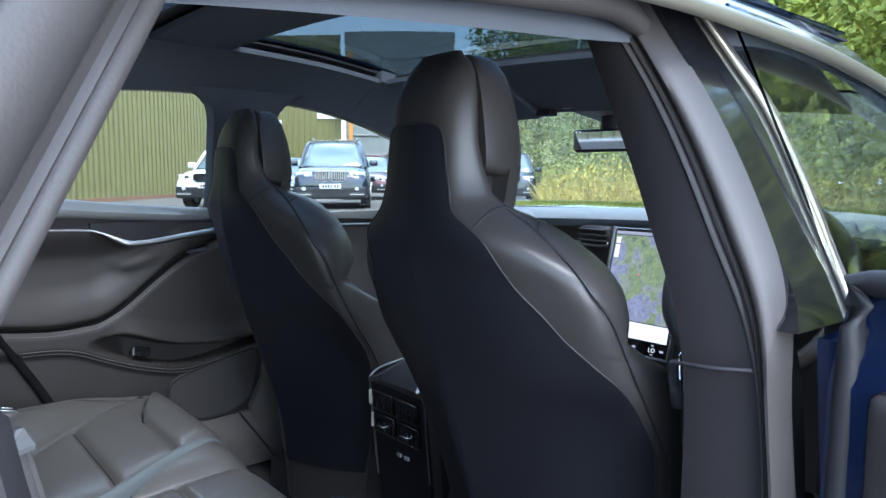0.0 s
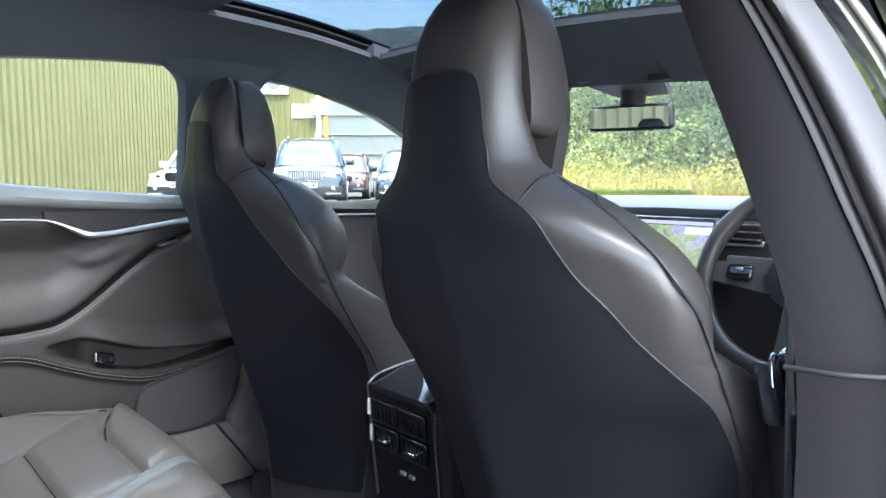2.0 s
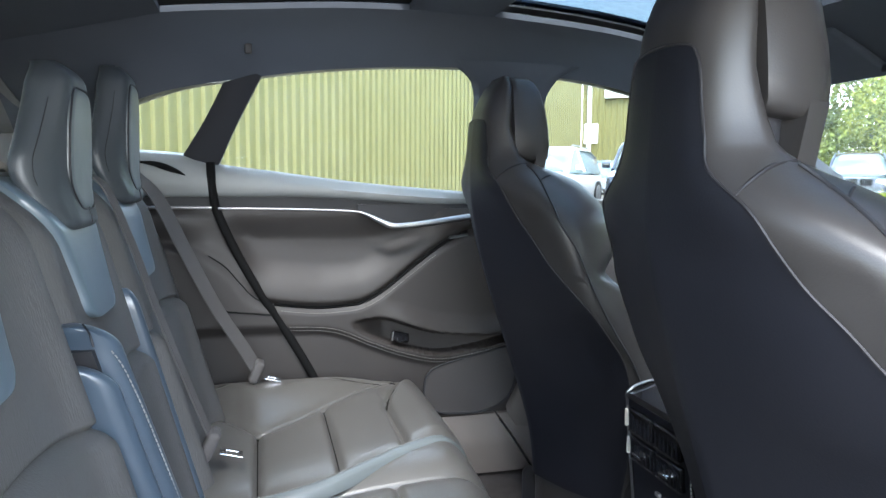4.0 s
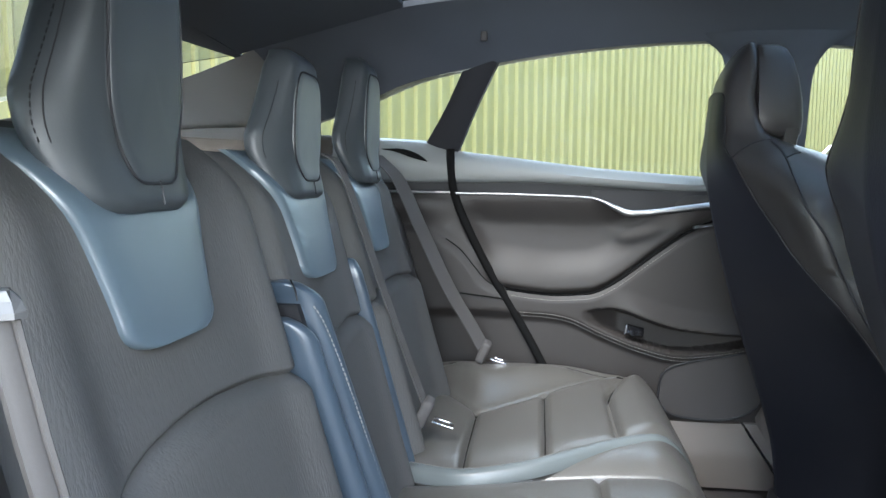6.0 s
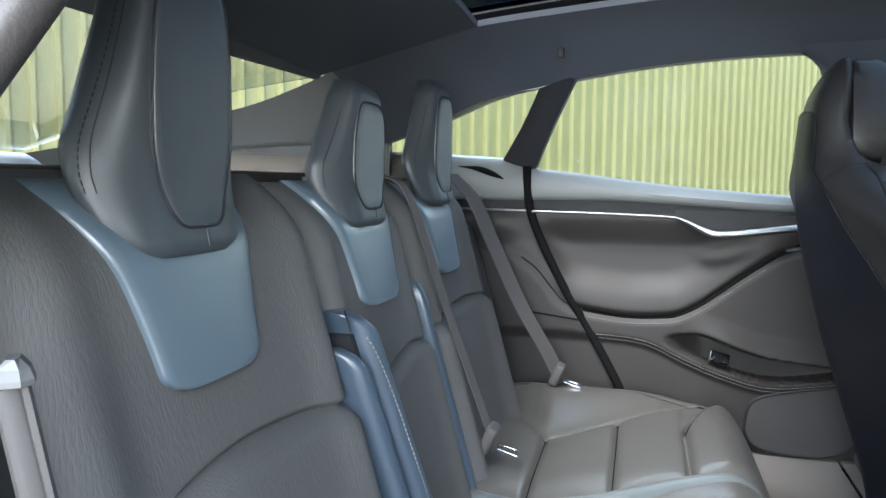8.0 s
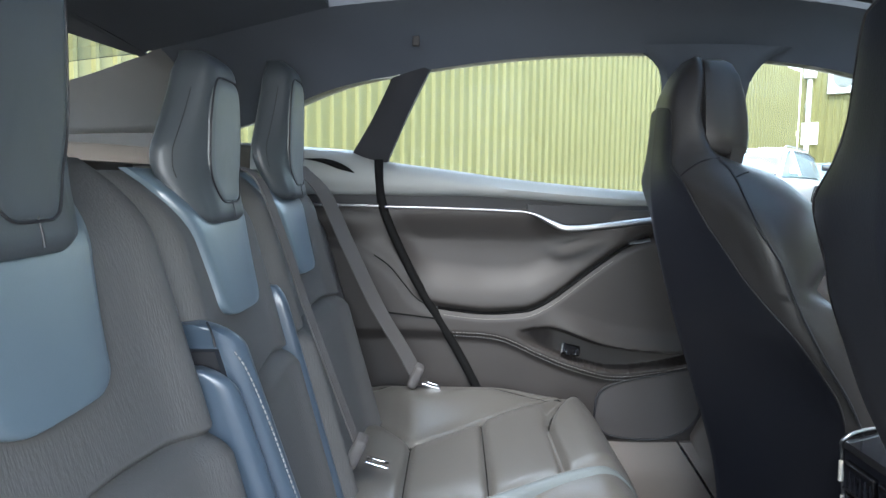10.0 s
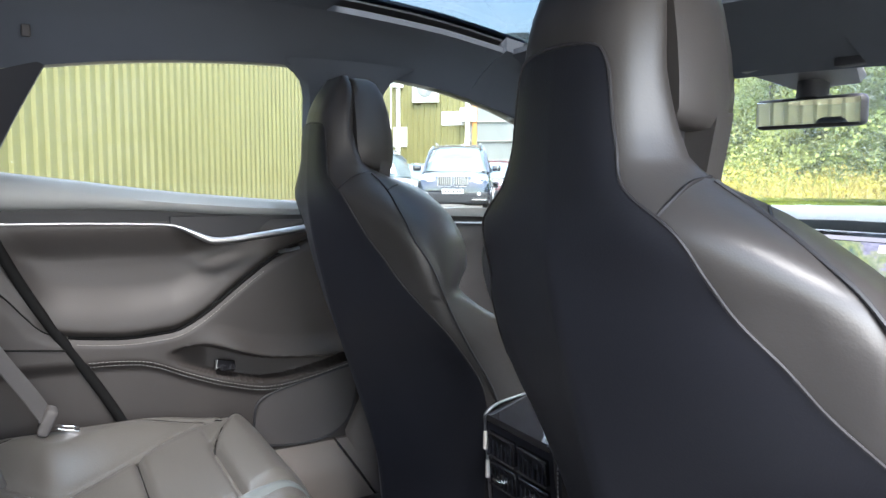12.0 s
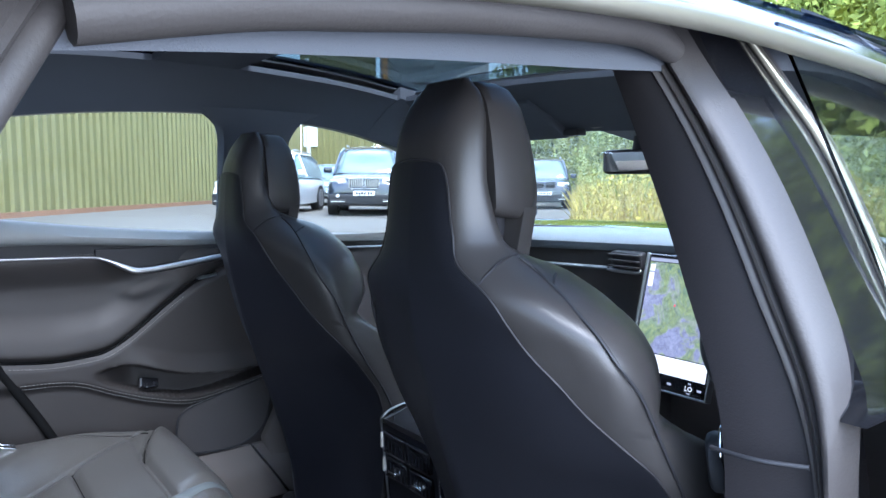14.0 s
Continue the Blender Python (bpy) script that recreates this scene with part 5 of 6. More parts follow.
lo_me = bpy.data.meshes.new_from_object(lo_ob)
bpy.data.objects.remove(lo_ob)
lo_me.transform(pose(-0.0125, -0.062, -0.1445, 90, 0, -90))
part("readout", lo_me, DISPLAY_WHITE, screen, smooth=False)

# ---- steering wheel ----
wheel = thing("steering_wheel", "black leather steering wheel with spoke buttons", "steering wheel", at=(1.40, -0.388, 0.780))
wheel.rotation_euler = (0, radians(24), 0)
R = 0.183
ringp = [(0, R * math.cos(a), R * math.sin(a)) for a in np.linspace(0, 2 * math.pi, 49)]
rows = []
for a in np.linspace(0, 2 * math.pi, 72, endpoint=False):
    g = 0.017 + 0.003 * math.exp(-((math.cos(a)) ** 2 - 0.8) ** 2 / 0.02)
    rows.append([(g * math.sin(b), (R + g * math.cos(b)) * math.cos(a), (R + g * math.cos(b)) * math.sin(a)) for b in np.linspace(0, 2 * math.pi, 12, endpoint=False)])
rows.append(rows[0])
part("rim", loft(rows, caps=False), LEATHER, wheel)
part("hub", disc(0.062, 0.05, (0.03, 0, 0), (0, 90, 0), 32, 0.06), SHELL, wheel, "rounded dark hub cover")
for s in (1, -1):
    sp = part("spoke", loft([[(0.025, s * 0.05, 0.028), (0.025, s * 0.05, -0.035), (0.045, s * 0.05, -0.035), (0.045, s * 0.05, 0.028)], [(0.005, s * 0.17, 0.018), (0.005, s * 0.17, -0.02), (0.02, s * 0.17, -0.02), (0.02, s * 0.17, 0.018)]]), TRIM, wheel)
    part("button_pad", block((0.01, 0.05, 0.03), (0.008, s * 0.115, 0.0), 0.008), GLOSS, sp)
    part("button", block((0.008, 0.014, 0.008), (0.002, s * 0.115, 0.004), 0.002), SATIN, sp)
part("spoke", block((0.015, 0.05, 0.13), (0.025, 0, -0.12), 0.006), TRIM, wheel)
part("column", disc(0.045, 0.22, (0.16, 0, 0), (0, 90, 0), 20), TRIM, wheel)
part("stalk", block((0.02, 0.11, 0.022), (0.085, 0.13, 0.045), 0.006), TRIM, wheel, "grey control stalk")
belt_anchor = thing("belt_anchor", "chrome and black front belt buckle stalk", "belt buckle", at=(0.82, -0.615, 0.70))
part("stalk", block((0.03, 0.03, 0.26), (0.01, 0, -0.10), 0.01, (0, -12, 0)), BLACK, belt_anchor)
part("frame", block((0.03, 0.022, 0.06), (0.0, 0, 0.055), 0.008, (0, -12, 0)), CHROME, belt_anchor, "bright buckle frame")

# ---- windscreen, mirror ----
ws_t = [(1.34, y, 1.20 - 0.06 * (y / 0.6) ** 2) for y in np.linspace(-0.60, 0.60, 9)]
ws_b = [(2.02 - 0.25 * (y / 0.78) ** 2, y, 0.89) for y in np.linspace(-0.78, 0.78, 9)]
shield = tagged(part("window_front", ribbon(ws_t, ws_b, 0.005, n=30, m=12, bulge=0.03), CABIN_GLASS), "clear raked windscreen", "windscreen", kind="structure")
shield.visible_shadow = False
tagged(part("window_frame", tube(ws_b, 0.015, 40), BLACK), "black lower edge of the windscreen", "frame", kind="structure")
tagged(part("bonnet", ribbon([(1.95 - 0.2 * (y / 0.8) ** 2, y, 0.79) for y in np.linspace(-0.85, 0.85, 9)], [(3.0, y, 0.62 - 0.1 * (y / 0.85) ** 2) for y in np.linspace(-0.85, 0.85, 9)], 0.01, n=30, bulge=0.04), PAINT), "dark blue car bonnet", "bonnet", kind="structure")
tagged(part("car_nose", block((0.3, 1.7, 0.55), (2.95, 0, 0.38), 0.12), PAINT), "dark blue car nose", "bumper", kind="structure")
mirror = thing("rear_view_mirror", "black framed rear-view mirror on the windscreen", "mirror", at=(1.40, -0.015, 1.09))
mirror.rotation_euler = (0, radians(-2.4), radians(14.5))
part("case", block((0.03, 0.188, 0.056), (0.014, 0, 0), 0.014, segments=4), BLACK, mirror)
part("mirror_glass", block((0.004, 0.176, 0.044), (-0.004, 0, 0), 0.001), material("mirror_silver", (0.85, 0.86, 0.85), 0.01, metal=1.0, vary=0.01), mirror, "clear mirror glass", smooth=False)
part("stem", tube([(0.02, 0.0, 0.02), (0.03, 0, 0.06), (0.02, 0, 0.10)], 0.028, 12, 10), BLACK, mirror)
camera_pod = thing("sensor_cover", "grey plastic sensor cover at the windscreen top", "cover")
part("cover", loft([[(1.34, -0.13, 1.19), (1.34, 0.08, 1.19), (1.34, 0.08, 1.168), (1.34, -0.13, 1.168)], [(1.45, -0.09, 1.15), (1.45, 0.05, 1.15), (1.45, 0.04, 1.138), (1.45, -0.08, 1.138)]]), HATCH_TRIM, camera_pod)
for s in (1, -1):
    visor = thing("sun_visor", "dark folded sun visor under the roof edge", "sun visor", "sun visors")
    part("flap", block((0.16, 0.38, 0.018), (1.28, 0.34 * s, 1.192), 0.008, (0, 28, 0)), HEADLINER, visor)
    part("clip", block((0.03, 0.05, 0.016), (1.34, 0.13 * s, 1.160), 0.005), BLACK, visor)
hook = thing("coat_hook", "small folded coat hook on the headliner", "hook", at=(0.18, 0.60, 1.215))
part("flap", block((0.014, 0.012, 0.02), (0, 0, 0), 0.003), SEAL, hook)

# ---- rear of the cabin ----
hatch_t = [(-0.34 - 0.11 * (1 - (y / 0.53) ** 2), y, 1.200 - 0.026 * (y / 0.53) ** 2) for y in np.linspace(-0.53, 0.53, 9)]
hatch_b = [(-1.32, y, 1.028) for y in np.linspace(-0.70, 0.70, 9)]
tagged(part("ceiling", ribbon([(-0.33, y, 1.172 + 0.022 * (1 - (y / 0.53) ** 2)) for y in np.linspace(-0.53, 0.53, 9)], [(x - 0.004, y, z - 0.006) for x, y, z in hatch_t], 0.012, n=24), HEADLINER), "dark suede headliner edge above the hatch glass", "headliner", kind="structure")
hatch = tagged(part("window_back", ribbon(hatch_t, hatch_b, 0.005, n=20, m=10, bulge=0.02), CABIN_GLASS), "clear sloping rear hatch glass", "rear window", kind="structure")
hatch.visible_shadow = False
for s in (1, -1):
    up = [(-0.30, 0.52 * s, 1.185), (-0.36, 0.545 * s, 1.168), (-0.60, 0.655 * s, 1.127), (-0.95, 0.69 * s, 1.07), (-1.32, 0.70 * s, 1.02)]
    lo_ = [(-0.25, 0.745 * s, 1.045), (-0.36, 0.755 * s, 1.04), (-0.60, 0.765 * s, 1.035), (-0.95, 0.77 * s, 1.01), (-1.32, 0.77 * s, 0.98)]
    tagged(part("pillar_back", ribbon(up, lo_, 0.02, n=24, bulge=0.01, away=(0, s, 0)), HATCH_TRIM), "grey trim beside the rear hatch glass", "pillar", kind="structure")
    tagged(part("wall_boot", ribbon(lo_, [(x, y, 0.5) for x, y, z in lo_], 0.02, n=24, away=(0, s, 0)), TRIM), "dark boot side trim", "trim panel", kind="structure")
tagged(part("wall_tail", block((0.06, 1.56, 0.5), (-1.36, 0, 0.772), 0.02), BELTPAD), "dark tailgate trim", "tailgate", kind="structure")
tagged(part("parcel_shelf", block((0.95, 1.5, 0.02), (-0.80, 0, 0.955), 0.006), material("warm_shelf_felt", (0.052, 0.044, 0.036), 0.95, vary=0.2, scale=12, bump=0.3, grain=500, spec=0.2)), "warm grey parcel shelf behind the bench", "shelf", kind="structure")
tagged(part("car_tail", block((0.5, 1.75, 0.7), (-1.65, 0, 0.55), 0.12), PAINT), "dark blue car tail", "bumper", kind="structure")

# ---- open rear door and near front door ----
open_door = thing("car_door", "open rear car door in dark blue paint", "car door", at=(0.80, -0.84, 0))
open_door.rotation_euler = (0, 0, radians(68))
rows = []
for x in np.linspace(0.0, -0.95, 14):
    k = 0.0 if x > -0.7 else (x + 0.7) * 0.0
    rows.append([(x, -0.02, 0.28), (x, -0.05, 0.5), (x, -0.03, 0.75), (x, 0.02, 0.90 - x * 0.06), (x, 0.06, 0.90 - x * 0.06), (x, 0.085, 0.8), (x, 0.09, 0.5), (x, 0.08, 0.28)])
part("shell", loft(rows), PAINT, open_door)
part("inner_panel", block((0.86, 0.03, 0.5), (-0.48, 0.085, 0.56), 0.02), TRIM, open_door)
part("chrome_strip", tube([(0.0, 0.0, 0.905), (-0.5, 0.0, 0.935), (-0.95, 0.0, 0.96)], 0.007, 30), CHROME, open_door)
part("seal", tube([(-0.03, 0.09, 0.3), (-0.02, 0.085, 0.6), (-0.02, 0.075, 0.87), (-0.06, 0.07, 0.905), (-0.5, 0.07, 0.93)], 0.013, 50), BLACK, open_door)
for z in (0.42, 0.68):
    hinge = part("hinge", block((0.07, 0.04, 0.05), (0.02, 0.02, z), 0.008), BLACK, open_door, "dark door hinge")
near_front = thing("car_door", "closed driver's door in dark blue paint", "car door")
part("shell", ribbon([(0.76, -0.90, 0.25), (1.3, -0.92, 0.25), (1.8, -0.90, 0.25)], [(0.74, -0.845, 0.86), (1.3, -0.845, 0.855), (1.8, -0.83, 0.84)], 0.05, bulge=0.05, away=(0, -1, 0)), PAINT, near_front)
part("inner_panel", field(np.linspace(0.80, 1.75, 12), lambda x: [0.3, 0.5, 0.7, 0.85], lambda x, z: -0.80, 0.03), TRIM, near_front)
part("belt_strip", tube([(0.74, -0.855, 0.868), (1.3, -0.855, 0.862), (1.8, -0.84, 0.85)], 0.007), CHROME, near_front)
door_mirror = thing("door_mirror", "dark blue door mirror of the car", "door mirror", "door mirrors", at=(1.62, -0.95, 0.93))
part("case", block((0.10, 0.20, 0.13), (0, 0, 0), 0.04), PAINT, door_mirror)
part("foot", block((0.05, 0.12, 0.03), (0, 0.10, -0.06), 0.01), BLACK, door_mirror)
copy_thing(door_mirror, pose(1.62, 0.95, 0.93, 0, 0, 180))

# ---- parked cars ----
TYRE = material("tyre_rubber", (0.015, 0.015, 0.015), 0.8, bump=0.2)
ALLOY = material("alloy_wheel", (0.45, 0.46, 0.47), 0.3, metal=0.9)
LAMP = material("clear_headlamp", (0.55, 0.56, 0.56), 0.08, vary=0.3, scale=30, coat=0.5)
KIDNEY = material("silver_grille", (0.50, 0.50, 0.47), 0.4, vary=0.1)
PLATE = material("white_plate", (0.75, 0.75, 0.72), 0.5)
INK = material("dark_ink", (0.02, 0.02, 0.02), 0.6)


def parked_car(name, label, at, heading, paint, length=4.7, width=1.9, height=1.75, lower=BLACK, grille=CHROME):
    """A car pointing along its own +x, built of body, glasshouse, wheels, lamps and grille."""
    car = thing(name, label, "car", "parked cars", at)
    car.rotation_euler = (0, 0, radians(heading))
    L, Wd, H = length / 2, width / 2, height
    hood, belt_h = H * 0.57, H * 0.585
    rows = []
    for x, zt, w, zb in ((-L, H * 0.50, 0.80, 0.45), (-L + 0.08, H * 0.57, 0.90, 0.33), (-L + 0.5, belt_h, 0.97, 0.25), (-0.3, belt_h, 1.0, 0.22), (L - 1.35, belt_h, 1.0, 0.22), (L - 1.15, hood + 0.02, 0.99, 0.23), (L - 0.5, hood - 0.03, 0.97, 0.25), (L - 0.12, hood - 0.14, 0.92, 0.30), (L - 0.03, hood - 0.24, 0.88, 0.36), (L, hood - 0.40, 0.84, 0.42)):
        ww = Wd * w
        half = [(0, zt + 0.02), (ww * 0.6, zt + 0.01), (ww * 0.88, zt - 0.04), (ww * 0.97, zt - 0.16), (ww, (zt + zb) / 2), (ww * 0.97, zb + 0.1), (ww * 0.9, zb), (0, zb)]
        c = crom(half, 20)
        rows.append([(x, y, z) for y, z in c] + [(x, -y, z) for y, z in c[-2:0:-1]])
    part("body", loft(rows), paint, car)
    rows = []
    for x, zt, w in ((-L + 0.12, belt_h + 0.02, 0.86), (-L + 0.45, H * 0.93, 0.72), (-L + 0.9, H * 0.985, 0.70), (0.0, H, 0.70), (L - 2.15, H * 0.975, 0.69), (L - 1.75, H * 0.86, 0.74), (L - 1.2, hood + 0.02, 0.86)):
        ww, b = Wd * w, belt_h - 0.05
        tw = ww if zt < belt_h + 0.1 else ww
        half = [(0, zt), (tw * 0.75, zt - 0.02), (tw * 0.98, zt - 0.09 if zt > belt_h + 0.2 else zt - 0.01), (Wd * 0.93, b), (0, b)]
        rows.append([(x, y, z) for y, z in half] + [(x, -y, z) for y, z in half[-2:0:-1]])
    part("glasshouse", loft(rows), CAR_GLASS, car, "dark reflecting car windows")
    rows = []
    for x, zt, w in ((-L + 0.35, H * 0.90, 0.74), (-L + 0.9, H * 0.99, 0.715), (0.0, H * 1.005, 0.715), (L - 2.1, H * 0.98, 0.70)):
        ww = Wd * w
        half = [(0, zt + 0.012), (ww * 0.75, zt - 0.005), (ww * 1.0, zt - 0.085), (ww * 0.95, zt - 0.10), (0, zt - 0.03)]
        rows.append([(x, y, z) for y, z in half] + [(x, -y, z) for y, z in half[-2:0:-1]])
    part("roof", loft(rows), paint, car)
    for s in (1, -1):
        part("pillar", tube([(L - 1.15, s * Wd * 0.87, hood), (L - 1.75, s * Wd * 0.76, H * 0.86), (L - 2.15, s * Wd * 0.69, H * 0.96)], 0.04, 16), paint, car)
        part("pillar", tube([(-0.1, s * Wd * 0.94, belt_h), (-0.1, s * Wd * 0.70, H * 0.94)], 0.035, 8), paint, car)
        part("roof_bar", tube([(-L + 0.8, s * Wd * 0.62, H * 0.99), (0, s * Wd * 0.62, H + 0.04), (L - 2.2, s * Wd * 0.60, H * 0.985)], 0.018, 20), SATIN, car)
        part("door_mirror", block((0.12, 0.22, 0.16), (L - 1.55, s * (Wd + 0.08), belt_h + 0.10), 0.05), paint, car)
        lamp = part("headlamp", block((0.10, 0.42, 0.17), (L - 0.13, s * Wd * 0.66, hood - 0.20), 0.05, (0, 12, s * 18)), LAMP, car, "clear glass headlamp")
        part("bulb", disc(0.06, 0.04, (L - 0.06, s * Wd * 0.60, hood - 0.20), (0, 90, 0), 16), CHROME, lamp)
        part("fog_lamp", disc(0.045, 0.06, (L + 0.01, s * Wd * 0.66, 0.50), (0, 90, 0), 16), LAMP, car)
        part("bumper_vent", block((0.06, 0.38, 0.10), (L + 0.0, s * Wd * 0.66, 0.36), 0.02), SEAL, car)
        part("vent_bar", block((0.07, 0.34, 0.02), (L + 0.01, s * Wd * 0.66, 0.36), 0.005), KIDNEY, car)
        for xw in (L - 0.95, -L + 0.95):
            w_ = part("wheel", disc(0.37, 0.25, (xw, s * (Wd - 0.13), 0.37), (90, 0, 0), 28), TYRE, car, "dark tyre with alloy rim")
            part("rim", disc(0.26, 0.26, (xw, s * (Wd - 0.125), 0.37), (90, 0, 0), 20), ALLOY, w_)
        g = part("grille", block((0.05, 0.36, 0.25), (L - 0.02, s * 0.195, hood - 0.22), 0.07, (0, 8, 0)), grille, car, "bright framed grille opening")
        for k in range(6):
            part("grille_bar", block((0.06, 0.020, 0.20), (L - 0.01, s * 0.195 + (k - 2.5) * 0.050, hood - 0.22), 0.003, (0, 8, 0)), BLACK, g)
    part("lower_bumper", block((0.14, width * 0.90, 0.30), (L - 0.055, 0, 0.40), 0.06), lower, car)
    pl = part("number_plate", block((0.03, 0.52, 0.11), (L + 0.03, 0, 0.56), 0.004), PLATE, car, "white plate with dark bars", smooth=False)
    for k in range(6):
        part("plate_bar", block((0.01, 0.045, 0.06), (L + 0.046, (k - 2.6) * 0.066 + (0.02 if k > 3 else 0), 0.56), 0), INK, pl, smooth=False)
    part("windscreen_base", block((0.12, width * 0.78, 0.03), (L - 1.17, 0, hood + 0.03), 0.01), BLACK, car)
    return car


BLUEBLACK = material("blue_black_paint", (0.010, 0.015, 0.028), 0.15, coat=1.0, vary=0.1)
WHITE = material("white_paint", (0.75, 0.75, 0.74), 0.25, coat=1.0, vary=0.04)
SILVER = material("blue_grey_paint", (0.20, 0.26, 0.31), 0.25, coat=1.0, vary=0.05)
RED = material("dark_red_paint", (0.09, 0.012, 0.012), 0.25, coat=1.0, vary=0.05)


def bearing(deg, dist):
    x, y = 0.1 + dist * math.cos(radians(deg)), -1.0 + dist * math.sin(radians(deg))
    return x, y, ground_z(x, y)


parked_car("parked_suv", "blue-black off-road car with kidney-shaped bright grille", bearing(59.2, 19.8), 236, BLUEBLACK, 4.85, 1.93, 1.80, BLACK, KIDNEY)
parked_car("parked_suv", "white off-road car beside the yellow wall", bearing(66.6, 20.5), 228, WHITE, 4.7, 1.88, 1.69, grille=GLOSS)
parked_car("parked_car", "blue-grey estate car between larger cars", bearing(62.6, 27.5), 228, SILVER, 4.5, 1.8, 1.5, grille=GLOSS)
parked_car("parked_car", "dark red car behind the blue-black one", bearing(56.3, 26.5), 230, RED, 4.5, 1.8, 1.6, grille=GLOSS)
parked_car("parked_car", "blue-black car at the yard entrance", bearing(51.5, 20.5), 232, BLUEBLACK, 4.6, 1.82, 1.55, grille=GLOSS)
parked_car("parked_suv", "dark off-road car beside the long grass", bearing(45.2, 27), 226, BLUEBLACK, 4.7, 1.95, 1.85, grille=GLOSS)

# ---- end wall: grey shutter, signs, pipe ----
CONCRETE = material("pale_concrete", (0.32, 0.31, 0.28), 0.85, vary=0.15, scale=1.5, bump=0.3, grain=30)
SHUTTER = material("grey_shutter", (0.20, 0.21, 0.19), 0.55, vary=0.06, scale=1)
f = lambda s, z, o=0.0: FACE0 + WALL_OUT * s - WALL_DIR * o + Vector((0, 0, z))


def face_box(name, s, z, w, h, d, mat, label, cat, kind=""):
    p = f(s, z, d / 2)
    ob = part(name, block((w, d, h), (0, 0, 0), min(0.03, d / 4)), mat, smooth=False)
    ob.matrix_basis = Matrix.Translation(p) @ pose(0, 0, 0, 0, 0, -42)
    return tagged(ob, label, cat, kind=kind)


face_box("shutter_wall", 7.6, 4.5, 6.0, 9.0, 0.4, SHUTTER, "pale grey panelled wall behind the parked cars", "wall", "structure")
for k in range(7):
    face_box("trim", 7.6, 1.2 + k * 1.05, 6.05, 0.05, 0.5, CONCRETE, "joint rail on the grey wall", "trim", "structure")
face_box("low_wall", 12, 0.9, 16, 1.9, 0.6, CONCRETE, "pale concrete boundary wall", "wall", "structure")
face_box("orange_post", 4.9, 4, 0.25, 8, 0.5, material("orange_post", (0.55, 0.25, 0.06), 0.6), "orange painted corner post", "post")
vent = face_box("wall_vent", 2.05, 6.3, 1.5, 1.6, 0.25, PLATE, "white square wall fan housing", "fan housing")
vd = part("fan_ring", disc(0.5, 0.1, (0, -0.13, 0), (90, 0, 0), 28), SHUTTER, vent)
part("fan_core", disc(0.40, 0.12, (0, -0.13, 0), (90, 0, 0), 28), BELTPAD, vd)
face_box("sign_board", 0.55, 3.6, 0.8, 1.1, 0.1, PLATE, "white notice board on the wall", "sign")
face_box("sign_board", 3.6, 4.6, 1.3, 0.75, 0.1, PLATE, "blank cream sign on the yellow wall", "sign")
face_box("sign_board", 4.55, 4.75, 0.9, 0.75, 0.6, PLATE, "small white sign on the wall", "sign")
pipe = tagged(part("drain_pipe", joined(tube([tuple(f(0.45, 0.2, 0.15)), tuple(f(0.45, 4, 0.15)), tuple(f(0.45, 8, 0.15))], 0.12, 8, 10), block((0.5, 0.4, 0.5), tuple(f(0.45, 6.6, 0.15)), 0.05)), PLATE), "white rain pipe with hopper", "pipe")
KERB = material("rust_brown_edging", (0.25, 0.13, 0.07), 0.9, vary=0.2, scale=2)
a0, a1 = WALL_NEAR - WALL_DIR * 16 + WALL_OUT * 0.15, WALL_NEAR + WALL_DIR * 39 + WALL_OUT * 0.15
tagged(part("trim", loft([[p, p + Vector((0, 0, 0.35)), p + WALL_OUT * 0.12 + Vector((0, 0, 0.35)), p + WALL_OUT * 0.12] for p in (a0, a1)]), KERB, smooth=False), "rust-brown edging along the wall foot", "edging", kind="structure")


# ---- grass and trees ----
def leaf_material(name, colour, vary=0.5):
    m = material(name, colour, 0.8, vary=vary, scale=3, spec=0.1)
    nt, b = m.node_tree, m.node_tree.nodes["Principled BSDF"]
    g = nt.nodes.new("ShaderNodeNewGeometry")
    hsv = nt.nodes.new("ShaderNodeHueSaturation")
    mr = nt.nodes.new("ShaderNodeMapRange")
    mr.inputs[3].default_value, mr.inputs[4].default_value = 0.80, 1.22
    src = b.inputs["Base Color"].links[0].from_socket
    nt.links.new(g.outputs["Random Per Island"], mr.inputs[0])
    nt.links.new(mr.outputs[0], hsv.inputs["Value"])
    nt.links.new(src, hsv.inputs["Color"])
    nt.links.new(hsv.outputs[0], b.inputs["Base Color"])
    b.inputs["Transmission Weight"].default_value = 0.0
    b.inputs["Subsurface Weight"].default_value = 0.0
    return m


LEAF = leaf_material("green_leaves", (0.29, 0.32, 0.06))
LEAF_DARK = leaf_material("deep_green_leaves", (0.20, 0.24, 0.05))
STRAW = leaf_material("dry_grass", (0.40, 0.32, 0.085))
GREEN_GRASS = leaf_material("green_weeds", (0.24, 0.26, 0.06))
BARK = material("grey_brown_bark", (0.12, 0.09, 0.06), 0.95, vary=0.3, scale=6, bump=0.8, grain=20)
rng = np.random.default_rng(4)


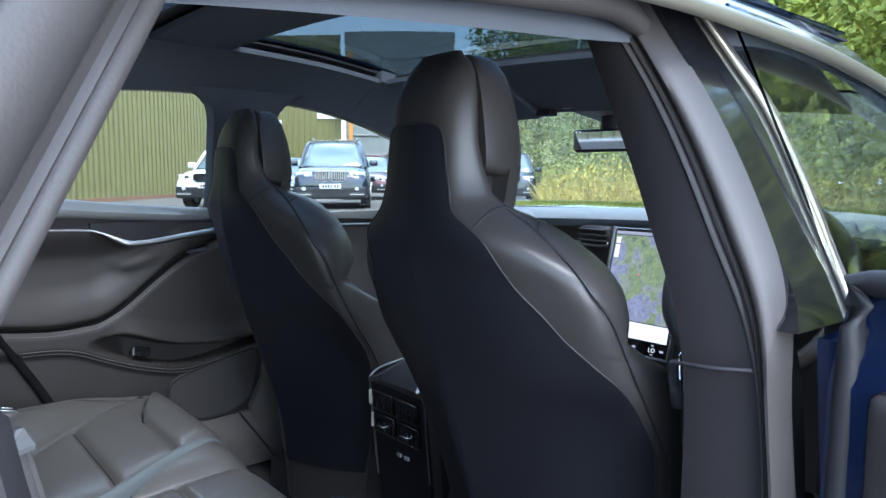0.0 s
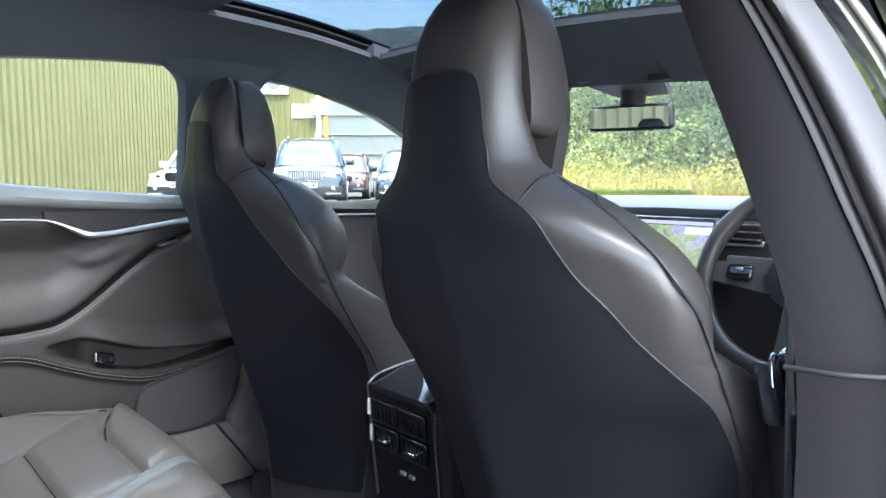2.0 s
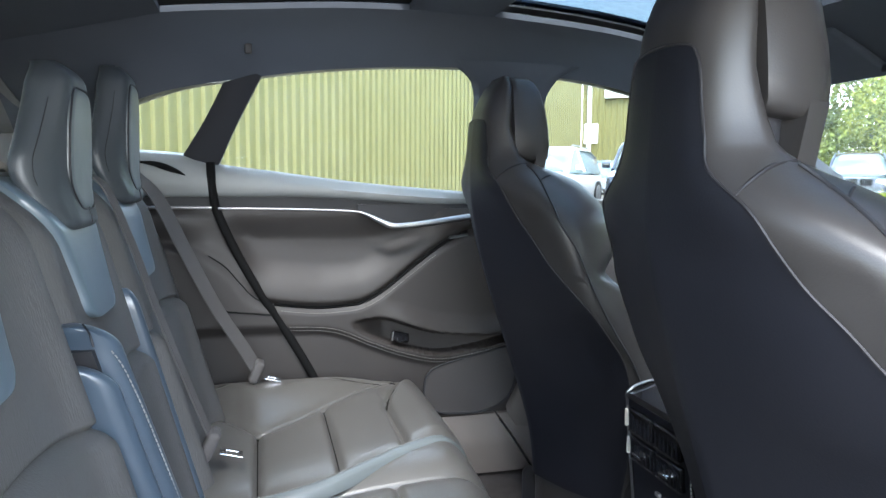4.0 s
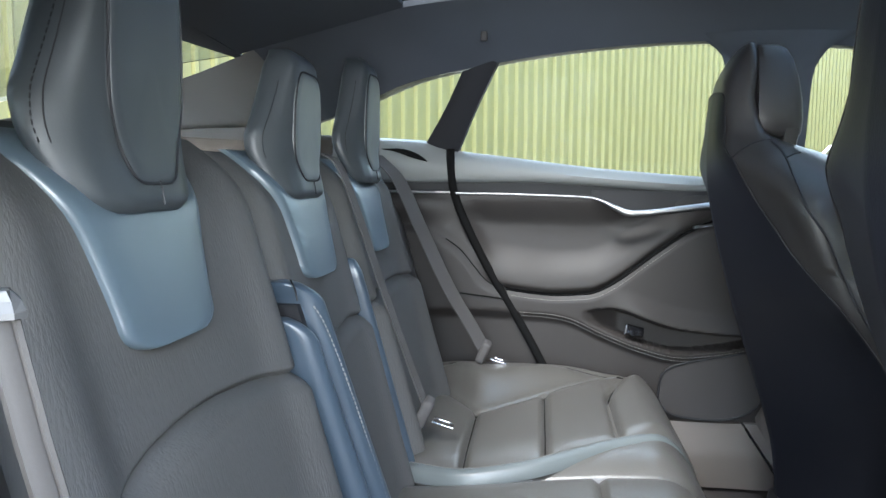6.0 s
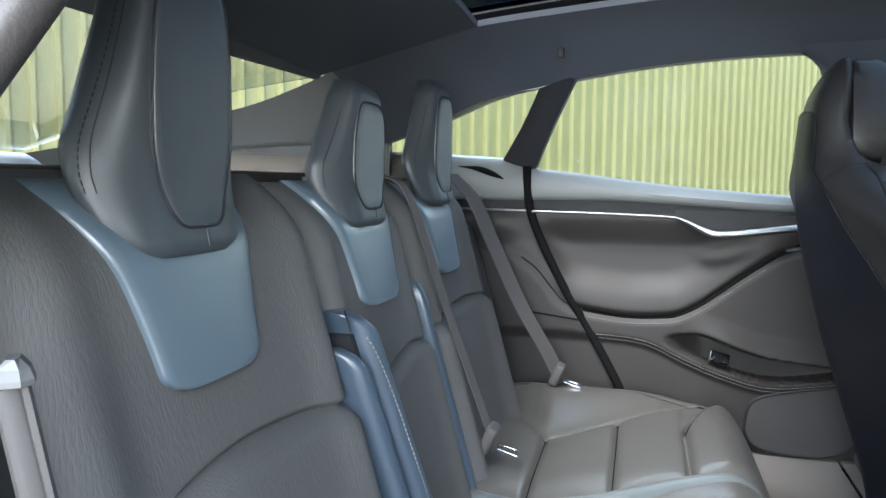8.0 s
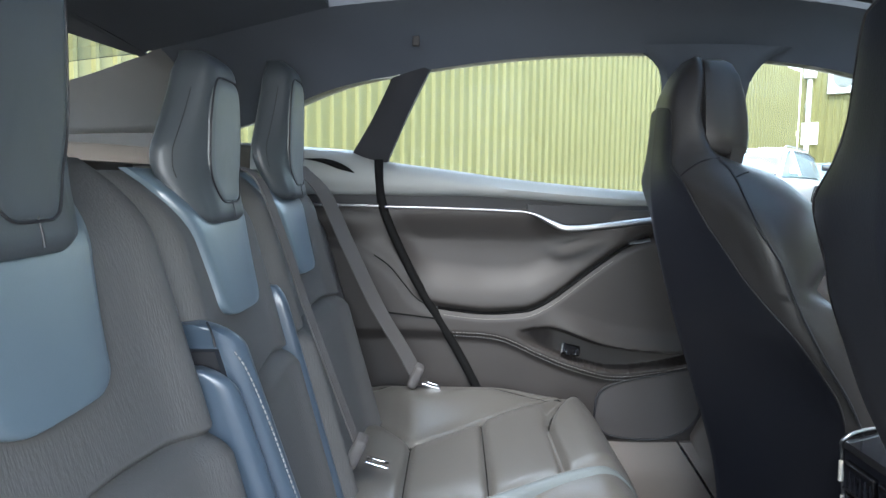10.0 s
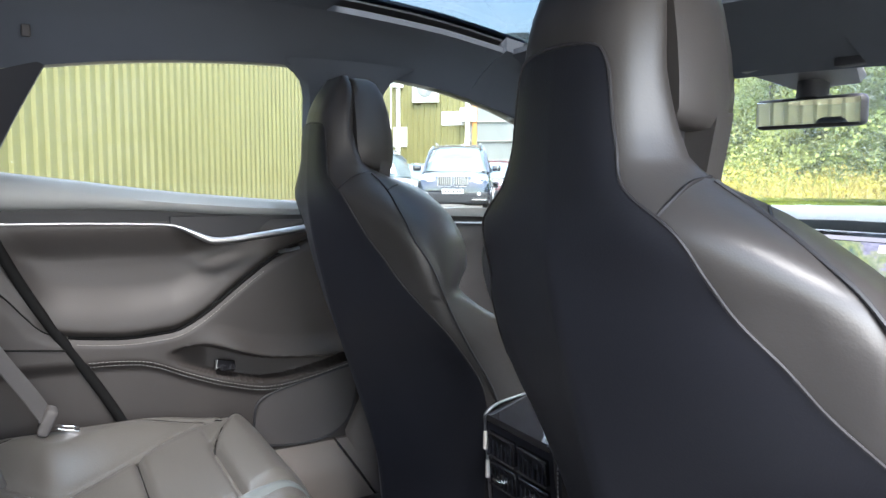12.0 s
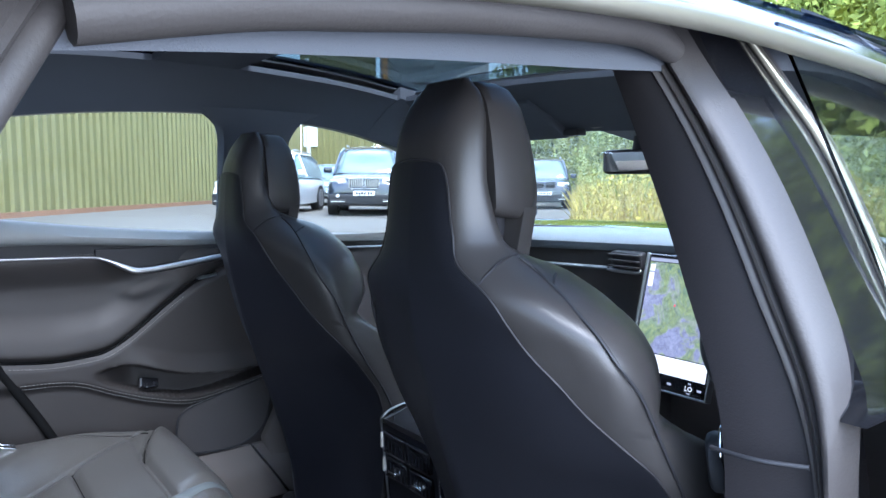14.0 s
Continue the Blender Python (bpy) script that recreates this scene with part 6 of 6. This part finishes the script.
def scatter_mesh(name, centres, size, flat=0.5, droop=0.0):
    """Many small two-triangle leaves round the given places."""
    n = len(centres)
    d1 = rng.normal(size=(n, 3))
    d1 /= np.linalg.norm(d1, axis=1)[:, None]
    d2 = np.cross(d1, rng.normal(size=(n, 3)))
    d2 /= np.linalg.norm(d2, axis=1)[:, None]
    s = size * rng.uniform(0.6, 1.4, (n, 1))
    v = np.stack([centres - d1 * s, centres + d2 * s * flat, centres + d1 * s, centres - d2 * s * flat], 1).reshape(-1, 3)
    me = bpy.data.meshes.new(name)
    me.from_pydata(v.tolist(), [], [(4 * i, 4 * i + 1, 4 * i + 2, 4 * i + 3) for i in range(n)])
    return me


def tree_parts(height, spread, leaves, size):
    limbs = [tube([(0, 0, -0.2), (0.1, 0.05, height * 0.3), (0.0, 0.15, height * 0.6), (0.1, 0, height * 0.85)], lambda u: 0.16 * (1 - 0.8 * u) * height / 6, 14, 8)]
    blobs = []
    for k in range(14):
        a, h = k * 2.4, height * (0.15 + 0.75 * (k / 13))
        r = spread * (0.55 + 0.45 * math.sin(2.6 * (k / 13) + 0.4)) * rng.uniform(0.6, 1.0)
        end = (r * math.cos(a), r * math.sin(a), h + rng.uniform(0, 0.8))
        limbs.append(tube([(0.05, 0.05, h * 0.75), (end[0] * 0.5, end[1] * 0.5, h * 0.92), end], lambda u: 0.05 * (1 - 0.8 * u) * height / 6, 8, 6))
        blobs.append((end, spread * rng.uniform(0.35, 0.6)))
        blobs.append(((end[0] * 0.5, end[1] * 0.5, h), spread * rng.uniform(0.3, 0.5)))
    pts = []
    for (c, r) in blobs:
        q = rng.normal(size=(leaves // len(blobs), 3))
        q /= np.linalg.norm(q, axis=1)[:, None]
        q *= r * rng.uniform(0.3, 1.0, (len(q), 1)) ** 0.5
        q[:, 2] *= 0.75
        pts.append(q + np.array(c))
    return joined(*limbs), scatter_mesh("crown", np.vstack(pts), size)


def tree(name, label, at, trunk_me, crown_me, mat, turn, scale):
    t = thing(name, label, "tree", "trees round the yard", at)
    t.rotation_euler, t.scale = (0, 0, turn), (scale,) * 3
    part("trunk", trunk_me, BARK, t)
    part("crown", crown_me, mat, t, smooth=False)
    return t


def as_mesh(bm, name):
    me = bpy.data.meshes.new(name)
    bm.to_mesh(me)
    bm.free()
    return me


sets = []
for h, sp, mat in ((6.0, 2.4, LEAF), (7.0, 2.8, LEAF_DARK)):
    bm, crown = tree_parts(h, sp, 15000, 0.10)
    sets.append((as_mesh(bm, "trunk"), crown, mat))
for k, (deg, dist, sc) in enumerate(((36, 30, 1.0), (30, 27, 1.0), (41, 33, 1.0), (24, 22, 1.0), (33, 35, 1.3), (38, 38, 1.3), (27, 31, 1.3), (44, 40, 1.3), (21, 24, 1.2), (39, 28, 0.6), (34, 25, 0.55), (28, 23, 0.6), (17, 17, 0.9), (10, 14, 0.9), (3, 12, 0.95), (-6, 11, 0.9), (-16, 10, 0.9), (-28, 10, 1.0), (48, 46, 0.8), (20, 30, 1.1), (12, 26, 1.2))):
    tm, cm, mat = sets[k % 2]
    tree("tree", "leafy green tree beyond the long grass" if k % 2 else "bushy bright green tree at the yard edge", bearing(deg, dist), tm, cm, mat, k * 1.3, sc)


def grass(name, label, n, sector, near, far, tall, mat, lean=0.25):
    a = np.radians(rng.uniform(sector[0], sector[1], n))
    d = np.sqrt(rng.uniform(near ** 2, far ** 2, n))
    v, fcs = [], []
    for i in range(n):
        x, y = 0.1 + d[i] * math.cos(a[i]), -1.0 + d[i] * math.sin(a[i])
        z = ground_z(x, y)
        h = tall * rng.uniform(0.5, 1.25) * (0.75 + 0.5 * noise.noise((x * 0.4, y * 0.4, 0)))
        w = rng.uniform(0.006, 0.018)
        t = rng.uniform(0, math.pi)
        lx, ly = rng.normal(0, lean * h, 2)
        k = len(v)
        v += [(x - w * math.cos(t), y - w * math.sin(t), z), (x + w * math.cos(t), y + w * math.sin(t), z), (x + lx * 0.4 + w * math.cos(t), y + ly * 0.4 + w * math.sin(t), z + h * 0.6), (x + lx, y + ly, z + h), (x + lx * 0.4 - w * math.cos(t), y + ly * 0.4 - w * math.sin(t), z + h * 0.6)]
        fcs.append((k, k + 1, k + 2, k + 3, k + 4))
    me = bpy.data.meshes.new(name)
    me.from_pydata(v, [], fcs)
    return tagged(part(name, me, mat, smooth=False), label, "grass", kind="stuff")


grass("long_grass", "sunlit dry yellow long grass", 46000, (-5, 42.5), 12.5, 30, 0.85, STRAW)
grass("weeds", "green weeds in the long grass", 26000, (-60, 42), 13.5, 30, 1.0, GREEN_GRASS)


def herbs(name, label, n, sector, near_d, far_d, tall, size, mat):
    """Small leaves and flower heads in uneven drifts."""
    a, d = np.radians(rng.uniform(*sector, n)), np.sqrt(rng.uniform(near_d ** 2, far_d ** 2, n))
    x, y = 0.1 + d * np.cos(a), -1.0 + d * np.sin(a)
    drift = 0.6 + 0.4 * np.sin(x * 1.3 + 2 * np.sin(y * 0.9)) * np.cos(y * 1.1 + np.sin(x * 0.7))
    ground = np.array([ground_z(p, q) for p, q in zip(x, y)])
    z = ground + tall * drift * rng.uniform(0.05, 1.0, n) ** 0.7
    me = scatter_mesh(name, np.stack([x, y, z], 1), size, 0.6)
    return tagged(part(name, me, mat, smooth=False), label, "grass", kind="stuff")


herbs("wild_herbs", "yellow-green wild herbs in uneven drifts", 80000, (-8, 42.5), 12.3, 26, 1.3, 0.032, leaf_material("yellow_green_herbs", (0.42, 0.35, 0.06)))
herbs("low_herbs", "green leafy bushes behind the long grass", 60000, (-40, 42.5), 19, 31, 2.6, 0.05, leaf_material("fresh_green_herbs", (0.30, 0.32, 0.08)))
